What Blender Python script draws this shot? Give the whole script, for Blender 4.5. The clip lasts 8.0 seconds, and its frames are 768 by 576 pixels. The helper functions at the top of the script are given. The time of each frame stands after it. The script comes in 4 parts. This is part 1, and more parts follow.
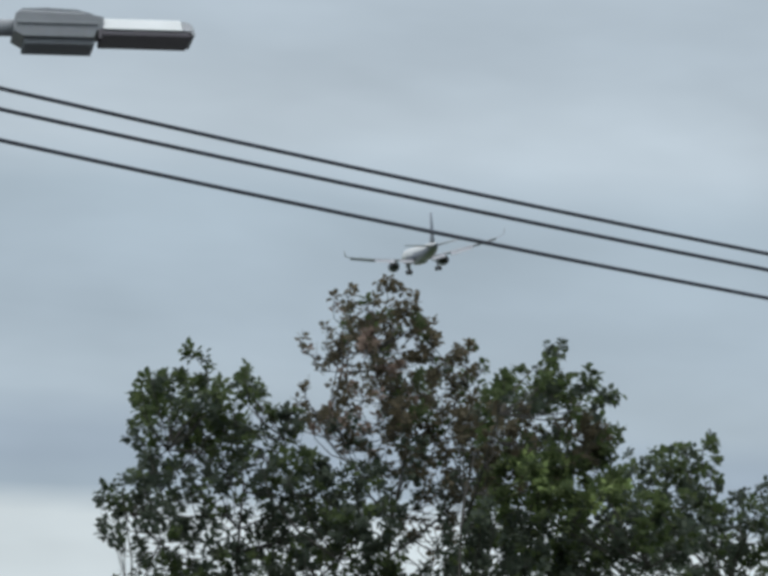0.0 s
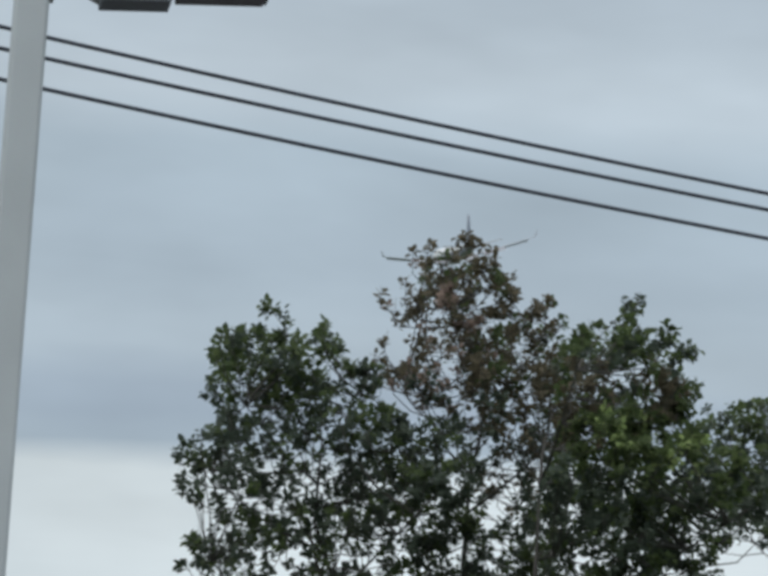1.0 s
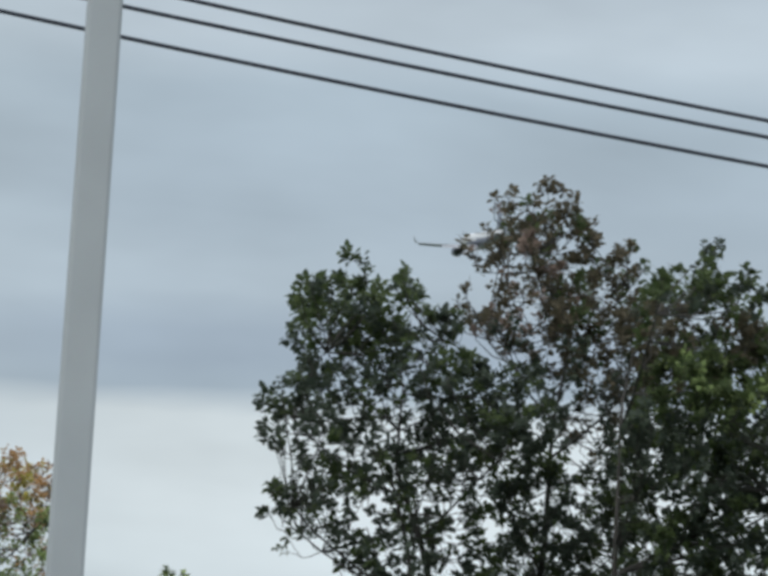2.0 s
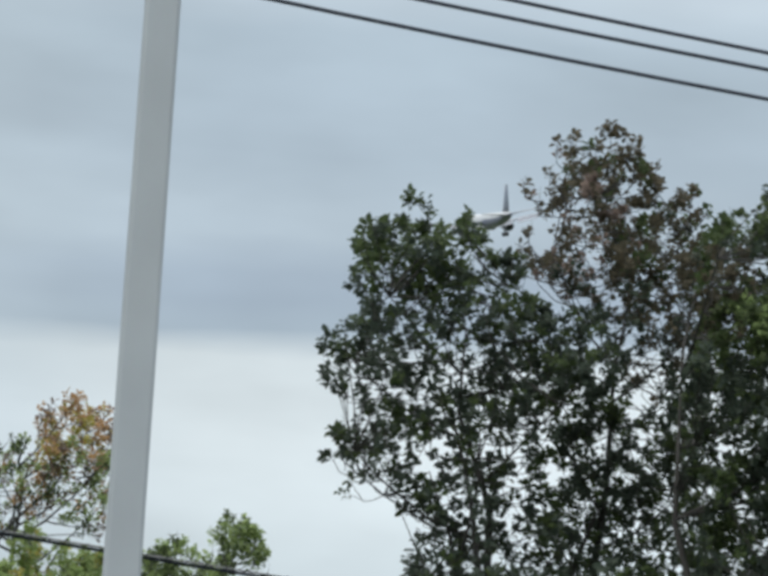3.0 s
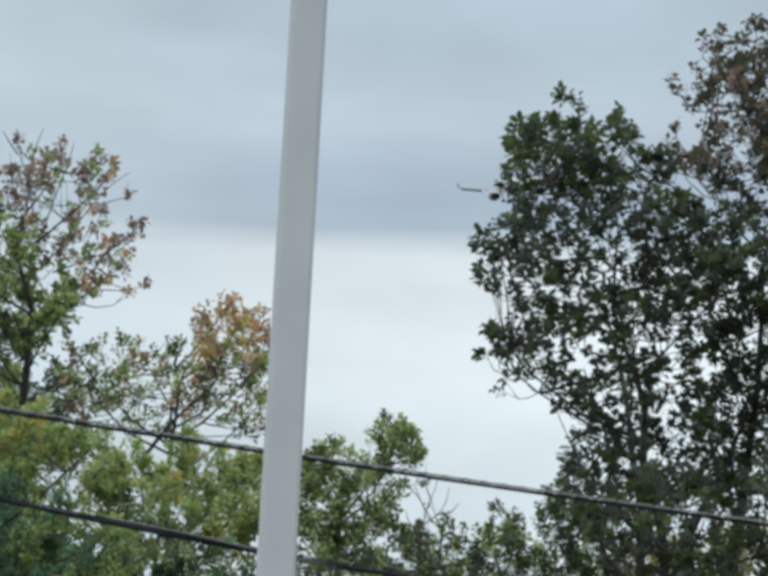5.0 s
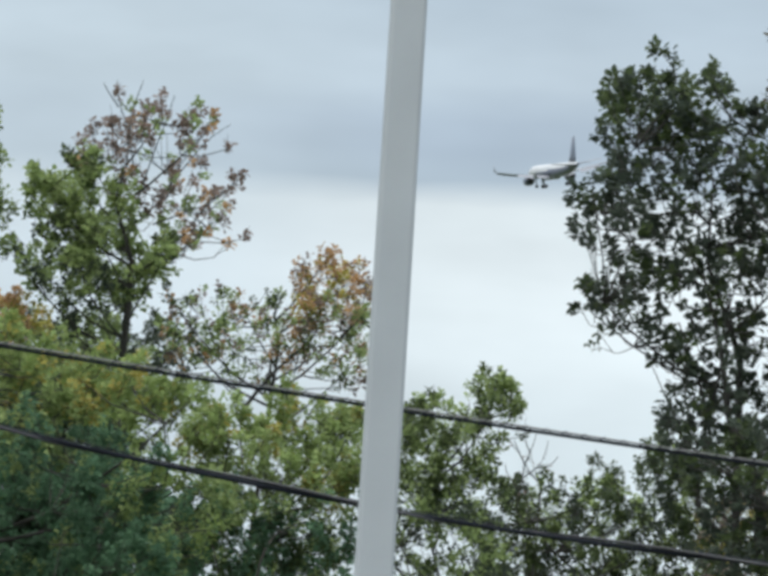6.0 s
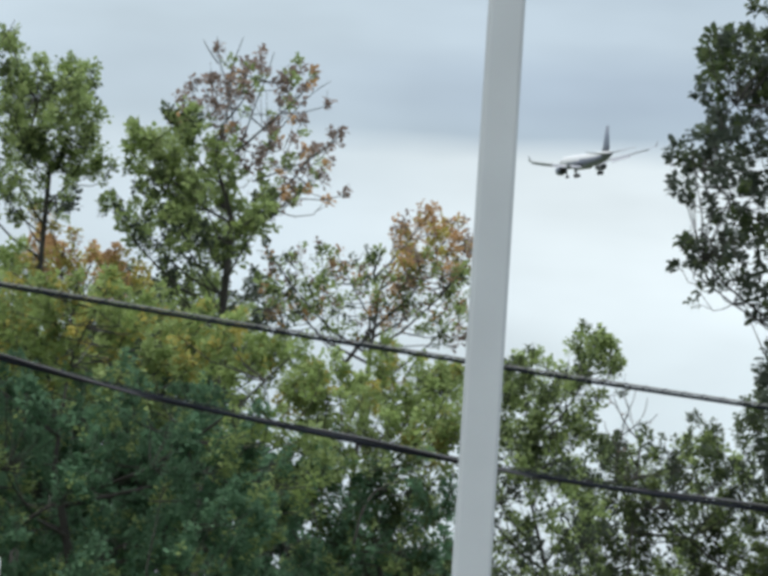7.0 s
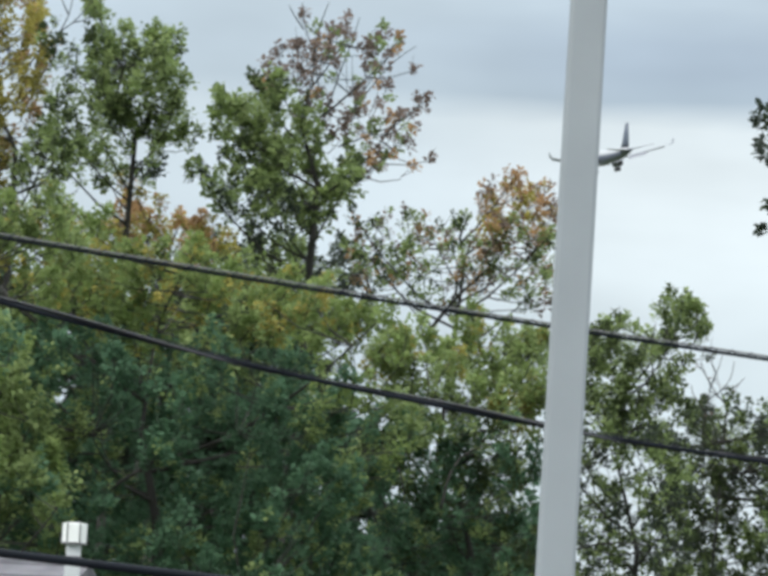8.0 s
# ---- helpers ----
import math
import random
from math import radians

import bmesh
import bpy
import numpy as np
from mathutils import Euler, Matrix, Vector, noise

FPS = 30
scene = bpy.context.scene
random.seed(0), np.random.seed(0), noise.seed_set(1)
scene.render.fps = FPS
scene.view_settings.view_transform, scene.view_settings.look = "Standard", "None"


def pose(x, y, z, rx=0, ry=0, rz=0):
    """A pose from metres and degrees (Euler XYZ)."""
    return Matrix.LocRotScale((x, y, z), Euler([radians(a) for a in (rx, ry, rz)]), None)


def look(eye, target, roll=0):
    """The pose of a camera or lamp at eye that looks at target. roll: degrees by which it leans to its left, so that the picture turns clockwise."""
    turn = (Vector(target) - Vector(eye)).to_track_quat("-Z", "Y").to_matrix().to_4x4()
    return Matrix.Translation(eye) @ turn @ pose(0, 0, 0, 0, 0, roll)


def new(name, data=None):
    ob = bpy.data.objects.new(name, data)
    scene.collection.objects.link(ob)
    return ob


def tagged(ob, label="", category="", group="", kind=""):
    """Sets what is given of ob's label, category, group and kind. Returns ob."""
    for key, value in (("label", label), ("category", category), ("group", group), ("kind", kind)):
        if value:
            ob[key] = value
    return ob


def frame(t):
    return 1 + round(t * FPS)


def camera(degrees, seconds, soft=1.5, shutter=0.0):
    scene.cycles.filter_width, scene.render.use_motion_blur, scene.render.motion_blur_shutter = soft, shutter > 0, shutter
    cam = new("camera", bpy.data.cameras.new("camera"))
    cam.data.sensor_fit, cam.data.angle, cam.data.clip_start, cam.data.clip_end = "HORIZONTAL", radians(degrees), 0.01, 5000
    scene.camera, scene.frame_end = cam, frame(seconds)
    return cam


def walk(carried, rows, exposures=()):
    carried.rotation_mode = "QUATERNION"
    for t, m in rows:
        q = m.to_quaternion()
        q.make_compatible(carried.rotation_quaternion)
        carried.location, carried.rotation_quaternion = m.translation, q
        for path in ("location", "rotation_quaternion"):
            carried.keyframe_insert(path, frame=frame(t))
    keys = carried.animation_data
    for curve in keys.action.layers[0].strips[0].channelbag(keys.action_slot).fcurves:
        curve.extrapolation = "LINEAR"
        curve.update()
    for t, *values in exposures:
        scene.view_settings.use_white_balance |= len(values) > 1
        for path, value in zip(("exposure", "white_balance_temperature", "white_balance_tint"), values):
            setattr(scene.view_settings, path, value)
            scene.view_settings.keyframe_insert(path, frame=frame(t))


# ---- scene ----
# ---------- camera and its walk ----------
cam = camera(6.0, 8.0, soft=4.0)
EYE_Z = 1.6


def eye(t):
    """The hand drifts a few centimetres while the camera pans."""
    return float(np.interp(t, [0, 1.5, 3.5, 5.5, 6.5, 7.0, 8.0], [0.016, 0.016, 0.014, 0, -0.013, -0.011, -0.005]))


# seconds, turn to the right, tilt up, lean to the left (degrees)
PAN = [
    (0.0, 2.4109, 8.8411, 4.032),
    (0.5, 2.1151, 8.6594, 4.131),
    (1.0, 1.8217, 8.4537, 4.059),
    (1.5, 1.5153, 8.2229, 4.162),
    (1.7, 1.3786, 8.1250, 3.851),
    (2.8, 0.8966, 7.6206, 3.851),
    (3.0, 0.7729, 7.5198, 3.870),
    (3.5, 0.5482, 7.3104, 3.656),
    (4.0, 0.2563, 7.0817, 3.444),
    (4.2, 0.1048, 6.9973, 3.350),
    (5.3, -0.6121, 6.5147, 3.350),
    (5.5, -0.7943, 6.4233, 3.451),
    (6.0, -1.1404, 6.2393, 3.520),
    (6.5, -1.5150, 6.0496, 3.695),
    (7.0, -1.8973, 5.8551, 3.652),
    (7.5, -2.2439, 5.6887, 3.581),
    (8.0, -2.5600, 5.5400, 3.515),
]
walk(cam, [(t, pose(eye(t), 0, EYE_Z, 90 + up, 0, -turn) @ pose(0, 0, 0, 0, 0, lean)) for t, turn, up, lean in PAN],
     exposures=[(0, -0.12), (1.7, -0.12), (2.8, 0.0), (4.2, 0.05), (5.5, 0.15), (8.0, 0.24)])

# ---------- world and sun: a broken overcast ----------
world = bpy.data.worlds.new("overcast_sky")
scene.world = world
world.use_nodes = True
wn, wl = world.node_tree.nodes, world.node_tree.links
wn.clear()
w_out = wn.new("ShaderNodeOutputWorld")
w_bg = wn.new("ShaderNodeBackground")
sky = wn.new("ShaderNodeTexSky")
sky.sky_type, sky.sun_disc = "NISHITA", False
sky.sun_elevation, sky.sun_rotation = radians(46), radians(222)
w_co = wn.new("ShaderNodeTexCoord")
w_sep = wn.new("ShaderNodeSeparateXYZ")
wl.new(w_co.outputs["Generated"], w_sep.inputs[0])
# cloud puffs, drawn out sideways
w_map = wn.new("ShaderNodeMapping")
w_map.inputs["Scale"].default_value = (9, 9, 34)
wl.new(w_co.outputs["Generated"], w_map.inputs[0])
w_n1 = wn.new("ShaderNodeTexNoise")
w_n1.inputs["Scale"].default_value, w_n1.inputs["Detail"].default_value, w_n1.inputs["Roughness"].default_value = 1.6, 5, 0.5
w_n1.inputs["Distortion"].default_value = 0.4
wl.new(w_map.outputs[0], w_n1.inputs["Vector"])
w_warp = wn.new("ShaderNodeMath")
w_warp.operation = "MULTIPLY_ADD"
w_warp.inputs[1].default_value, w_warp.inputs[2].default_value = 0.007, -0.0035
wl.new(w_n1.outputs["Fac"], w_warp.inputs[0])
w_h = wn.new("ShaderNodeMath")
w_h.operation = "ADD"
wl.new(w_sep.outputs["Z"], w_h.inputs[0])
wl.new(w_warp.outputs[0], w_h.inputs[1])
w_ramp = wn.new("ShaderNodeValToRGB")
w_ramp.color_ramp.interpolation = "EASE"
LAYERS = [(0, (0.600, 0.660, 0.700)), (0.085, (0.630, 0.725, 0.775)), (0.112, (0.735, 0.820, 0.860)), (0.1212, (0.735, 0.820, 0.860)), (0.1238, (0.416, 0.509, 0.593)),
          (0.131, (0.392, 0.480, 0.578)), (0.138, (0.481, 0.575, 0.654)), (0.15, (0.447, 0.542, 0.626)), (0.163, (0.442, 0.539, 0.621)), (0.174, (0.545, 0.634, 0.708)),
          (0.19, (0.501, 0.590, 0.669)), (0.24, (0.492, 0.580, 0.658)), (0.45, (1.250, 1.330, 1.400)), (1, (2.400, 2.450, 2.500))]
els = w_ramp.color_ramp.elements
els[0].position, els[0].color = LAYERS[0][0], (*LAYERS[0][1], 1)
els[1].position, els[1].color = LAYERS[-1][0], (*LAYERS[-1][1], 1)
for p, c in LAYERS[1:-1]:
    e = els.new(p)
    e.color = (*c, 1)
wl.new(w_h.outputs[0], w_ramp.inputs[0])
# broad lighter and darker patches
w_map2 = wn.new("ShaderNodeMapping")
w_map2.inputs["Scale"].default_value = (14, 14, 40)
w_map2.inputs["Location"].default_value = (3.1, 0.4, 1.7)
wl.new(w_co.outputs["Generated"], w_map2.inputs[0])
w_n2 = wn.new("ShaderNodeTexNoise")
w_n2.inputs["Scale"].default_value, w_n2.inputs["Detail"].default_value, w_n2.inputs["Roughness"].default_value = 1.0, 4, 0.5
wl.new(w_map2.outputs[0], w_n2.inputs["Vector"])
w_amp = wn.new("ShaderNodeMapRange")
w_amp.inputs["From Min"].default_value, w_amp.inputs["From Max"].default_value = 0.3, 0.7
w_amp.inputs["To Min"].default_value, w_amp.inputs["To Max"].default_value = 0.86, 1.17
wl.new(w_n2.outputs["Fac"], w_amp.inputs[0])
w_side = wn.new("ShaderNodeMapRange")
w_side.inputs["From Min"].default_value, w_side.inputs["From Max"].default_value = -0.12, 0.12
w_side.inputs["To Min"].default_value, w_side.inputs["To Max"].default_value = 0.97, 1.035
wl.new(w_sep.outputs["X"], w_side.inputs[0])
w_both = wn.new("ShaderNodeMath")
w_both.operation = "MULTIPLY"
wl.new(w_amp.outputs[0], w_both.inputs[0])
wl.new(w_side.outputs[0], w_both.inputs[1])
w_mul = wn.new("ShaderNodeMix")
w_mul.data_type, w_mul.blend_type = "RGBA", "MULTIPLY"
w_mul.inputs["Factor"].default_value = 1.0
w_end = wn.new("ShaderNodeMapRange")
w_end.interpolation_type = "SMOOTHSTEP"
w_end.inputs["From Min"].default_value, w_end.inputs["From Max"].default_value = -0.06, -0.005
w_end.inputs["To Min"].default_value, w_end.inputs["To Max"].default_value = 0.72, 0.0
w_endx = wn.new("ShaderNodeMath")
w_endx.operation = "ADD"
wl.new(w_sep.outputs["X"], w_endx.inputs[0])
wl.new(w_warp.outputs[0], w_endx.inputs[1])
wl.new(w_endx.outputs[0], w_end.inputs[0])
w_high = wn.new("ShaderNodeMapRange")
w_high.inputs["From Min"].default_value, w_high.inputs["From Max"].default_value = 0.20, 0.40
w_high.inputs["To Min"].default_value, w_high.inputs["To Max"].default_value = 1.0, 0.0
wl.new(w_sep.outputs["Z"], w_high.inputs[0])
w_thin = wn.new("ShaderNodeMath")
w_thin.operation = "MULTIPLY"
wl.new(w_end.outputs[0], w_thin.inputs[0])
wl.new(w_high.outputs[0], w_thin.inputs[1])
w_plain = wn.new("ShaderNodeMix")
w_plain.data_type = "RGBA"
w_plain.inputs["B"].default_value = (0.54, 0.64, 0.71, 1)
wl.new(w_thin.outputs[0], w_plain.inputs["Factor"])
wl.new(w_ramp.outputs["Color"], w_plain.inputs["A"])
wl.new(w_plain.outputs["Result"], w_mul.inputs["A"])
wl.new(w_both.outputs[0], w_mul.inputs["B"])
# a little clear sky shines through the cloud
w_sky = wn.new("ShaderNodeMix")
w_sky.data_type, w_sky.blend_type = "RGBA", "MULTIPLY"
w_sky.inputs["Factor"].default_value = 1.0
w_sky.inputs["B"].default_value = (0.06, 0.06, 0.06, 1)
wl.new(sky.outputs["Color"], w_sky.inputs["A"])
w_mix = wn.new("ShaderNodeMix")
w_mix.data_type = "RGBA"
w_mix.inputs["Factor"].default_value = 0.93
wl.new(w_sky.outputs["Result"], w_mix.inputs["A"])
wl.new(w_mul.outputs["Result"], w_mix.inputs["B"])
wl.new(w_mix.outputs["Result"], w_bg.inputs["Color"])
w_bg.inputs["Strength"].default_value = 1.0
wl.new(w_bg.outputs[0], w_out.inputs["Surface"])

sun = new("sun", bpy.data.lights.new("sun", "SUN"))
sun.data.energy, sun.data.angle, sun.data.color = 1.5, radians(18), (1.0, 0.97, 0.92)
sun.matrix_world = look((-40, -44, 62), (0, 0, 0))


# ---------- materials ----------
def material(name):
    m = bpy.data.materials.new(name)
    m.use_nodes = True
    n, l = m.node_tree.nodes, m.node_tree.links
    return m, n, l, n["Principled BSDF"]


def surface(name, colour, rough=0.5, metal=0.0, vary=0.12, scale=6.0, fine=90.0, bump=0.1, spec=0.5):
    """A painted or bare solid surface: broad stains, fine grain and a little relief."""
    m, n, l, b = material(name)
    co = n.new("ShaderNodeTexCoord")
    big, small = n.new("ShaderNodeTexNoise"), n.new("ShaderNodeTexNoise")
    big.inputs["Scale"].default_value, small.inputs["Scale"].default_value = scale, fine
    big.inputs["Detail"].default_value = 6
    l.new(co.outputs["Object"], big.inputs["Vector"])
    l.new(co.outputs["Object"], small.inputs["Vector"])
    ramp = n.new("ShaderNodeValToRGB")
    e = ramp.color_ramp.elements
    e[0].position, e[1].position = 0.3, 0.7
    e[0].color = (*[c * (1 - vary) for c in colour], 1)
    e[1].color = (*[min(1, c * (1 + vary)) for c in colour], 1)
    l.new(big.outputs["Fac"], ramp.inputs[0])
    mix = n.new("ShaderNodeMix")
    mix.data_type, mix.blend_type = "RGBA", "OVERLAY"
    mix.inputs["Factor"].default_value = vary
    l.new(ramp.outputs["Color"], mix.inputs["A"])
    l.new(small.outputs["Color"], mix.inputs["B"])
    l.new(mix.outputs["Result"], b.inputs["Base Color"])
    b.inputs["Roughness"].default_value, b.inputs["Metallic"].default_value = rough, metal
    b.inputs["Specular IOR Level"].default_value = spec
    bp = n.new("ShaderNodeBump")
    bp.inputs["Strength"].default_value, bp.inputs["Distance"].default_value = bump, 0.004
    l.new(small.outputs["Fac"], bp.inputs["Height"])
    l.new(bp.outputs[0], b.inputs["Normal"])
    return m


def leaf_material(name, dark, mid, light):
    """Thin leaves: each one of its own shade, a little light coming through them."""
    m, n, l, b = material(name)
    geo = n.new("ShaderNodeNewGeometry")
    ramp = n.new("ShaderNodeValToRGB")
    e = ramp.color_ramp.elements
    e[0].color = (*[0.45 * d + 0.55 * c for d, c in zip(dark, mid)], 1)
    e[1].color = (*[0.45 * d + 0.55 * c for d, c in zip(light, mid)], 1)
    k = e.new(0.55)
    k.color = (*mid, 1)
    l.new(geo.outputs["Random Per Island"], ramp.inputs[0])
    co = n.new("ShaderNodeTexCoord")
    patch = n.new("ShaderNodeTexNoise")
    patch.inputs["Scale"].default_value, patch.inputs["Detail"].default_value = 1.7, 3
    l.new(co.outputs["Object"], patch.inputs["Vector"])
    hs = n.new("ShaderNodeHueSaturation")
    mr = n.new("ShaderNodeMapRange")
    mr.inputs["From Min"].default_value, mr.inputs["From Max"].default_value = 0.3, 0.7
    mr.inputs["To Min"].default_value, mr.inputs["To Max"].default_value = 0.7, 1.3
    l.new(patch.outputs["Fac"], mr.inputs[0])
    l.new(mr.outputs[0], hs.inputs["Value"])
    l.new(ramp.outputs["Color"], hs.inputs["Color"])
    l.new(hs.outputs["Color"], b.inputs["Base Color"])
    b.inputs["Roughness"].default_value = 0.6
    b.inputs["Specular IOR Level"].default_value = 0.12
    tr = n.new("ShaderNodeBsdfTranslucent")
    l.new(hs.outputs["Color"], tr.inputs["Color"])
    mix = n.new("ShaderNodeMixShader")
    mix.inputs[0].default_value = 0.5
    l.new(b.outputs[0], mix.inputs[1])
    l.new(tr.outputs[0], mix.inputs[2])
    l.new(mix.outputs[0], n["Material Output"].inputs["Surface"])
    return m


LEAF = {
    # g, k and b are darkened so that the tall right-hand trees look backlit
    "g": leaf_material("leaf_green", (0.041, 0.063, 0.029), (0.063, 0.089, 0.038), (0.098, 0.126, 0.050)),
    "k": leaf_material("leaf_shaded_green", (0.042, 0.056, 0.046), (0.060, 0.079, 0.060), (0.093, 0.111, 0.079)),
    # d: leaf green with the bluish shade of low boughs put into it
    "d": leaf_material("leaf_deep_shade_green", (0.062, 0.126, 0.079), (0.091, 0.175, 0.103), (0.131, 0.229, 0.126)),
    "y": leaf_material("leaf_yellow_green", (0.200, 0.197, 0.055), (0.307, 0.281, 0.076), (0.433, 0.360, 0.098)),
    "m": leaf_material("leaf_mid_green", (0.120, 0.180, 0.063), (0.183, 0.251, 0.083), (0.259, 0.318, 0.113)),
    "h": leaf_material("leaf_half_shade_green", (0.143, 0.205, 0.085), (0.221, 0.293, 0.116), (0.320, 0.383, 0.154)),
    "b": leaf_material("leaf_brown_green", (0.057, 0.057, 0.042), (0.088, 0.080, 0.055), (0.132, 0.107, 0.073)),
    "o": leaf_material("leaf_orange", (0.260, 0.170, 0.089), (0.375, 0.239, 0.121), (0.508, 0.326, 0.161)),
    "r": leaf_material("leaf_russet", (0.130, 0.107, 0.093), (0.195, 0.150, 0.128), (0.270, 0.205, 0.170)),
}
BARK = surface("bark", (0.034, 0.033, 0.030), 0.95, vary=0.35, scale=3, fine=40, bump=0.6)
STEEL_GREY = surface("grey_painted_steel", (0.304, 0.338, 0.352), 0.55, vary=0.06, scale=2.5, fine=160, bump=0.05)
HOUSING_GREY = surface("dark_grey_cast_metal", (0.175, 0.195, 0.215), 0.5, vary=0.1, scale=9, fine=120, bump=0.1)
PANEL_WHITE = surface("white_powder_coat", (0.55, 0.575, 0.59), 0.4, vary=0.04, scale=9, fine=150, bump=0.04)
LAMP_PANEL = surface("pale_lamp_paint", (0.40, 0.435, 0.45), 0.45, vary=0.05, scale=9, fine=150, bump=0.04)
LENS_DARK = surface("dark_lamp_lens", (0.10, 0.097, 0.112), 0.75, vary=0.1, scale=12, fine=120, bump=0.03)
WIRE_BLACK = surface("weathered_conductor", (0.032, 0.040, 0.055), 0.8, vary=0.2, scale=2, fine=60)
CABLE_BLACK = surface("black_cable_jacket", (0.014, 0.017, 0.022), 0.9, vary=0.2, scale=2, fine=60, spec=0.15)
STRAND_GREY = surface("galvanised_strand", (0.15, 0.157, 0.152), 0.6, 0.1, vary=0.15, scale=5, fine=80)
CABLE_GREY = surface("worn_grey_cable_jacket", (0.045, 0.048, 0.05), 0.7, vary=0.35, scale=1.2, fine=60)
POLE_WOOD = surface("weathered_pole_wood", (0.13, 0.10, 0.075), 0.9, vary=0.3, scale=3, fine=50, bump=0.5)
PLANE_WHITE = surface("white_aircraft_paint", (0.42, 0.44, 0.455), 0.4, vary=0.03, scale=0.4, fine=6, bump=0.0)
PLANE_GREY = surface("grey_aircraft_paint", (0.19, 0.205, 0.235), 0.45, vary=0.06, scale=0.4, fine=6, bump=0.0)
PLANE_BELLY_SHADE = surface("belly_shade_aircraft_paint", (0.115, 0.13, 0.18), 0.4, vary=0.06, scale=0.4, fine=6, bump=0.0)
PLANE_BLUE = surface("dark_blue_aircraft_paint", (0.085, 0.105, 0.145), 0.3, vary=0.06, scale=0.4, fine=6, bump=0.0)
PLANE_DARK = surface("dark_engine_metal", (0.03, 0.032, 0.036), 0.4, 0.4, vary=0.1, scale=1, fine=8)
RUBBER = surface("tyre_rubber", (0.025, 0.025, 0.027), 0.8, vary=0.15, scale=3, fine=30)
ROOF_GREY = surface("grey_roof_shingle", (0.13, 0.13, 0.145), 0.95, vary=0.2, scale=4, fine=40, bump=0.6)
SIDING = surface("pale_siding", (0.52, 0.52, 0.50), 0.7, vary=0.08, scale=3, fine=40)
FASCIA = surface("dark_fascia", (0.10, 0.10, 0.11), 0.6, vary=0.1, scale=3, fine=40)
OPAL = surface("opal_lantern_glass", (0.82, 0.84, 0.82), 0.25, vary=0.04, scale=8, fine=60, bump=0.0)
ASPHALT = surface("asphalt", (0.052, 0.052, 0.054), 0.9, vary=0.25, scale=0.4, fine=60, bump=0.8)
GRASS = surface("rough_grass", (0.055, 0.075, 0.028), 0.95, vary=0.35, scale=0.15, fine=3, bump=0.8)


# ---------- mesh helpers ----------
def part(name, bm, mat, parent=None, label="", smooth=False):
    me = bpy.data.meshes.new(name)
    bm.normal_update()
    bm.to_mesh(me)
    bm.free()
    me.materials.append(mat)
    if smooth:
        for p in me.polygons:
            p.use_smooth = True
    ob = new(name, me)
    if parent:
        ob.parent = parent
    if label:
        ob["label"] = label
    return ob


def box(bm, x0, y0, z0, x1, y1, z1, bevel=0.0, m=None):
    geom = bmesh.ops.create_cube(bm, size=1.0)
    vs = geom["verts"]
    bmesh.ops.scale(bm, vec=(x1 - x0, y1 - y0, z1 - z0), verts=vs)
    bmesh.ops.translate(bm, vec=((x0 + x1) / 2, (y0 + y1) / 2, (z0 + z1) / 2), verts=vs)
    if m:
        bmesh.ops.transform(bm, matrix=m, verts=vs)
    if bevel:
        es = list({e for v in vs for e in v.link_edges})
        bmesh.ops.bevel(bm, geom=es, offset=bevel, segments=2, affect="EDGES", profile=0.6)


def loft(bm, rings, close=True):
    """Skin over rings of equal count; caps both ends."""
    made = [[bm.verts.new(p) for p in r] for r in rings]
    k = len(made[0])
    for a, b in zip(made, made[1:]):
        for i in range(k):
            bm.faces.new((a[i], a[(i + 1) % k], b[(i + 1) % k], b[i]))
    if close:
        bm.faces.new(list(reversed(made[0])))
        bm.faces.new(made[-1])
    bmesh.ops.recalc_face_normals(bm, faces=bm.faces[:])


def tube_rings(points, radii, k):
    """Rings round a line of points."""
    pts = [Vector(p) for p in points]
    rings = []
    for i, p in enumerate(pts):
        d = (pts[min(i + 1, len(pts) - 1)] - pts[max(i - 1, 0)]).normalized()
        a = d.cross(Vector((0, 0, 1)) if abs(d.z) < 0.9 else Vector((1, 0, 0))).normalized()
        b = d.cross(a)
        rings.append([p + (a * math.cos(2 * math.pi * j / k) + b * math.sin(2 * math.pi * j / k)) * radii[i] for j in range(k)])
    return rings


def tube(bm, points, radii, k=8):
    if not isinstance(radii, (list, tuple)):
        radii = [radii] * len(points)
    loft(bm, tube_rings(points, radii, k))


# ---------- ground ----------
bm = bmesh.new()
bmesh.ops.create_grid(bm, x_segments=40, y_segments=40, size=4500)
ground = tagged(part("ground", bm, GRASS), "rough green grass running to the horizon", "ground", kind="structure")
bm = bmesh.new()
box(bm, -60, -60, -0.2, 60, 50, 0.004)
pavement = tagged(part("pavement", bm, ASPHALT), "worn dark asphalt of a car park", "pavement", kind="structure")


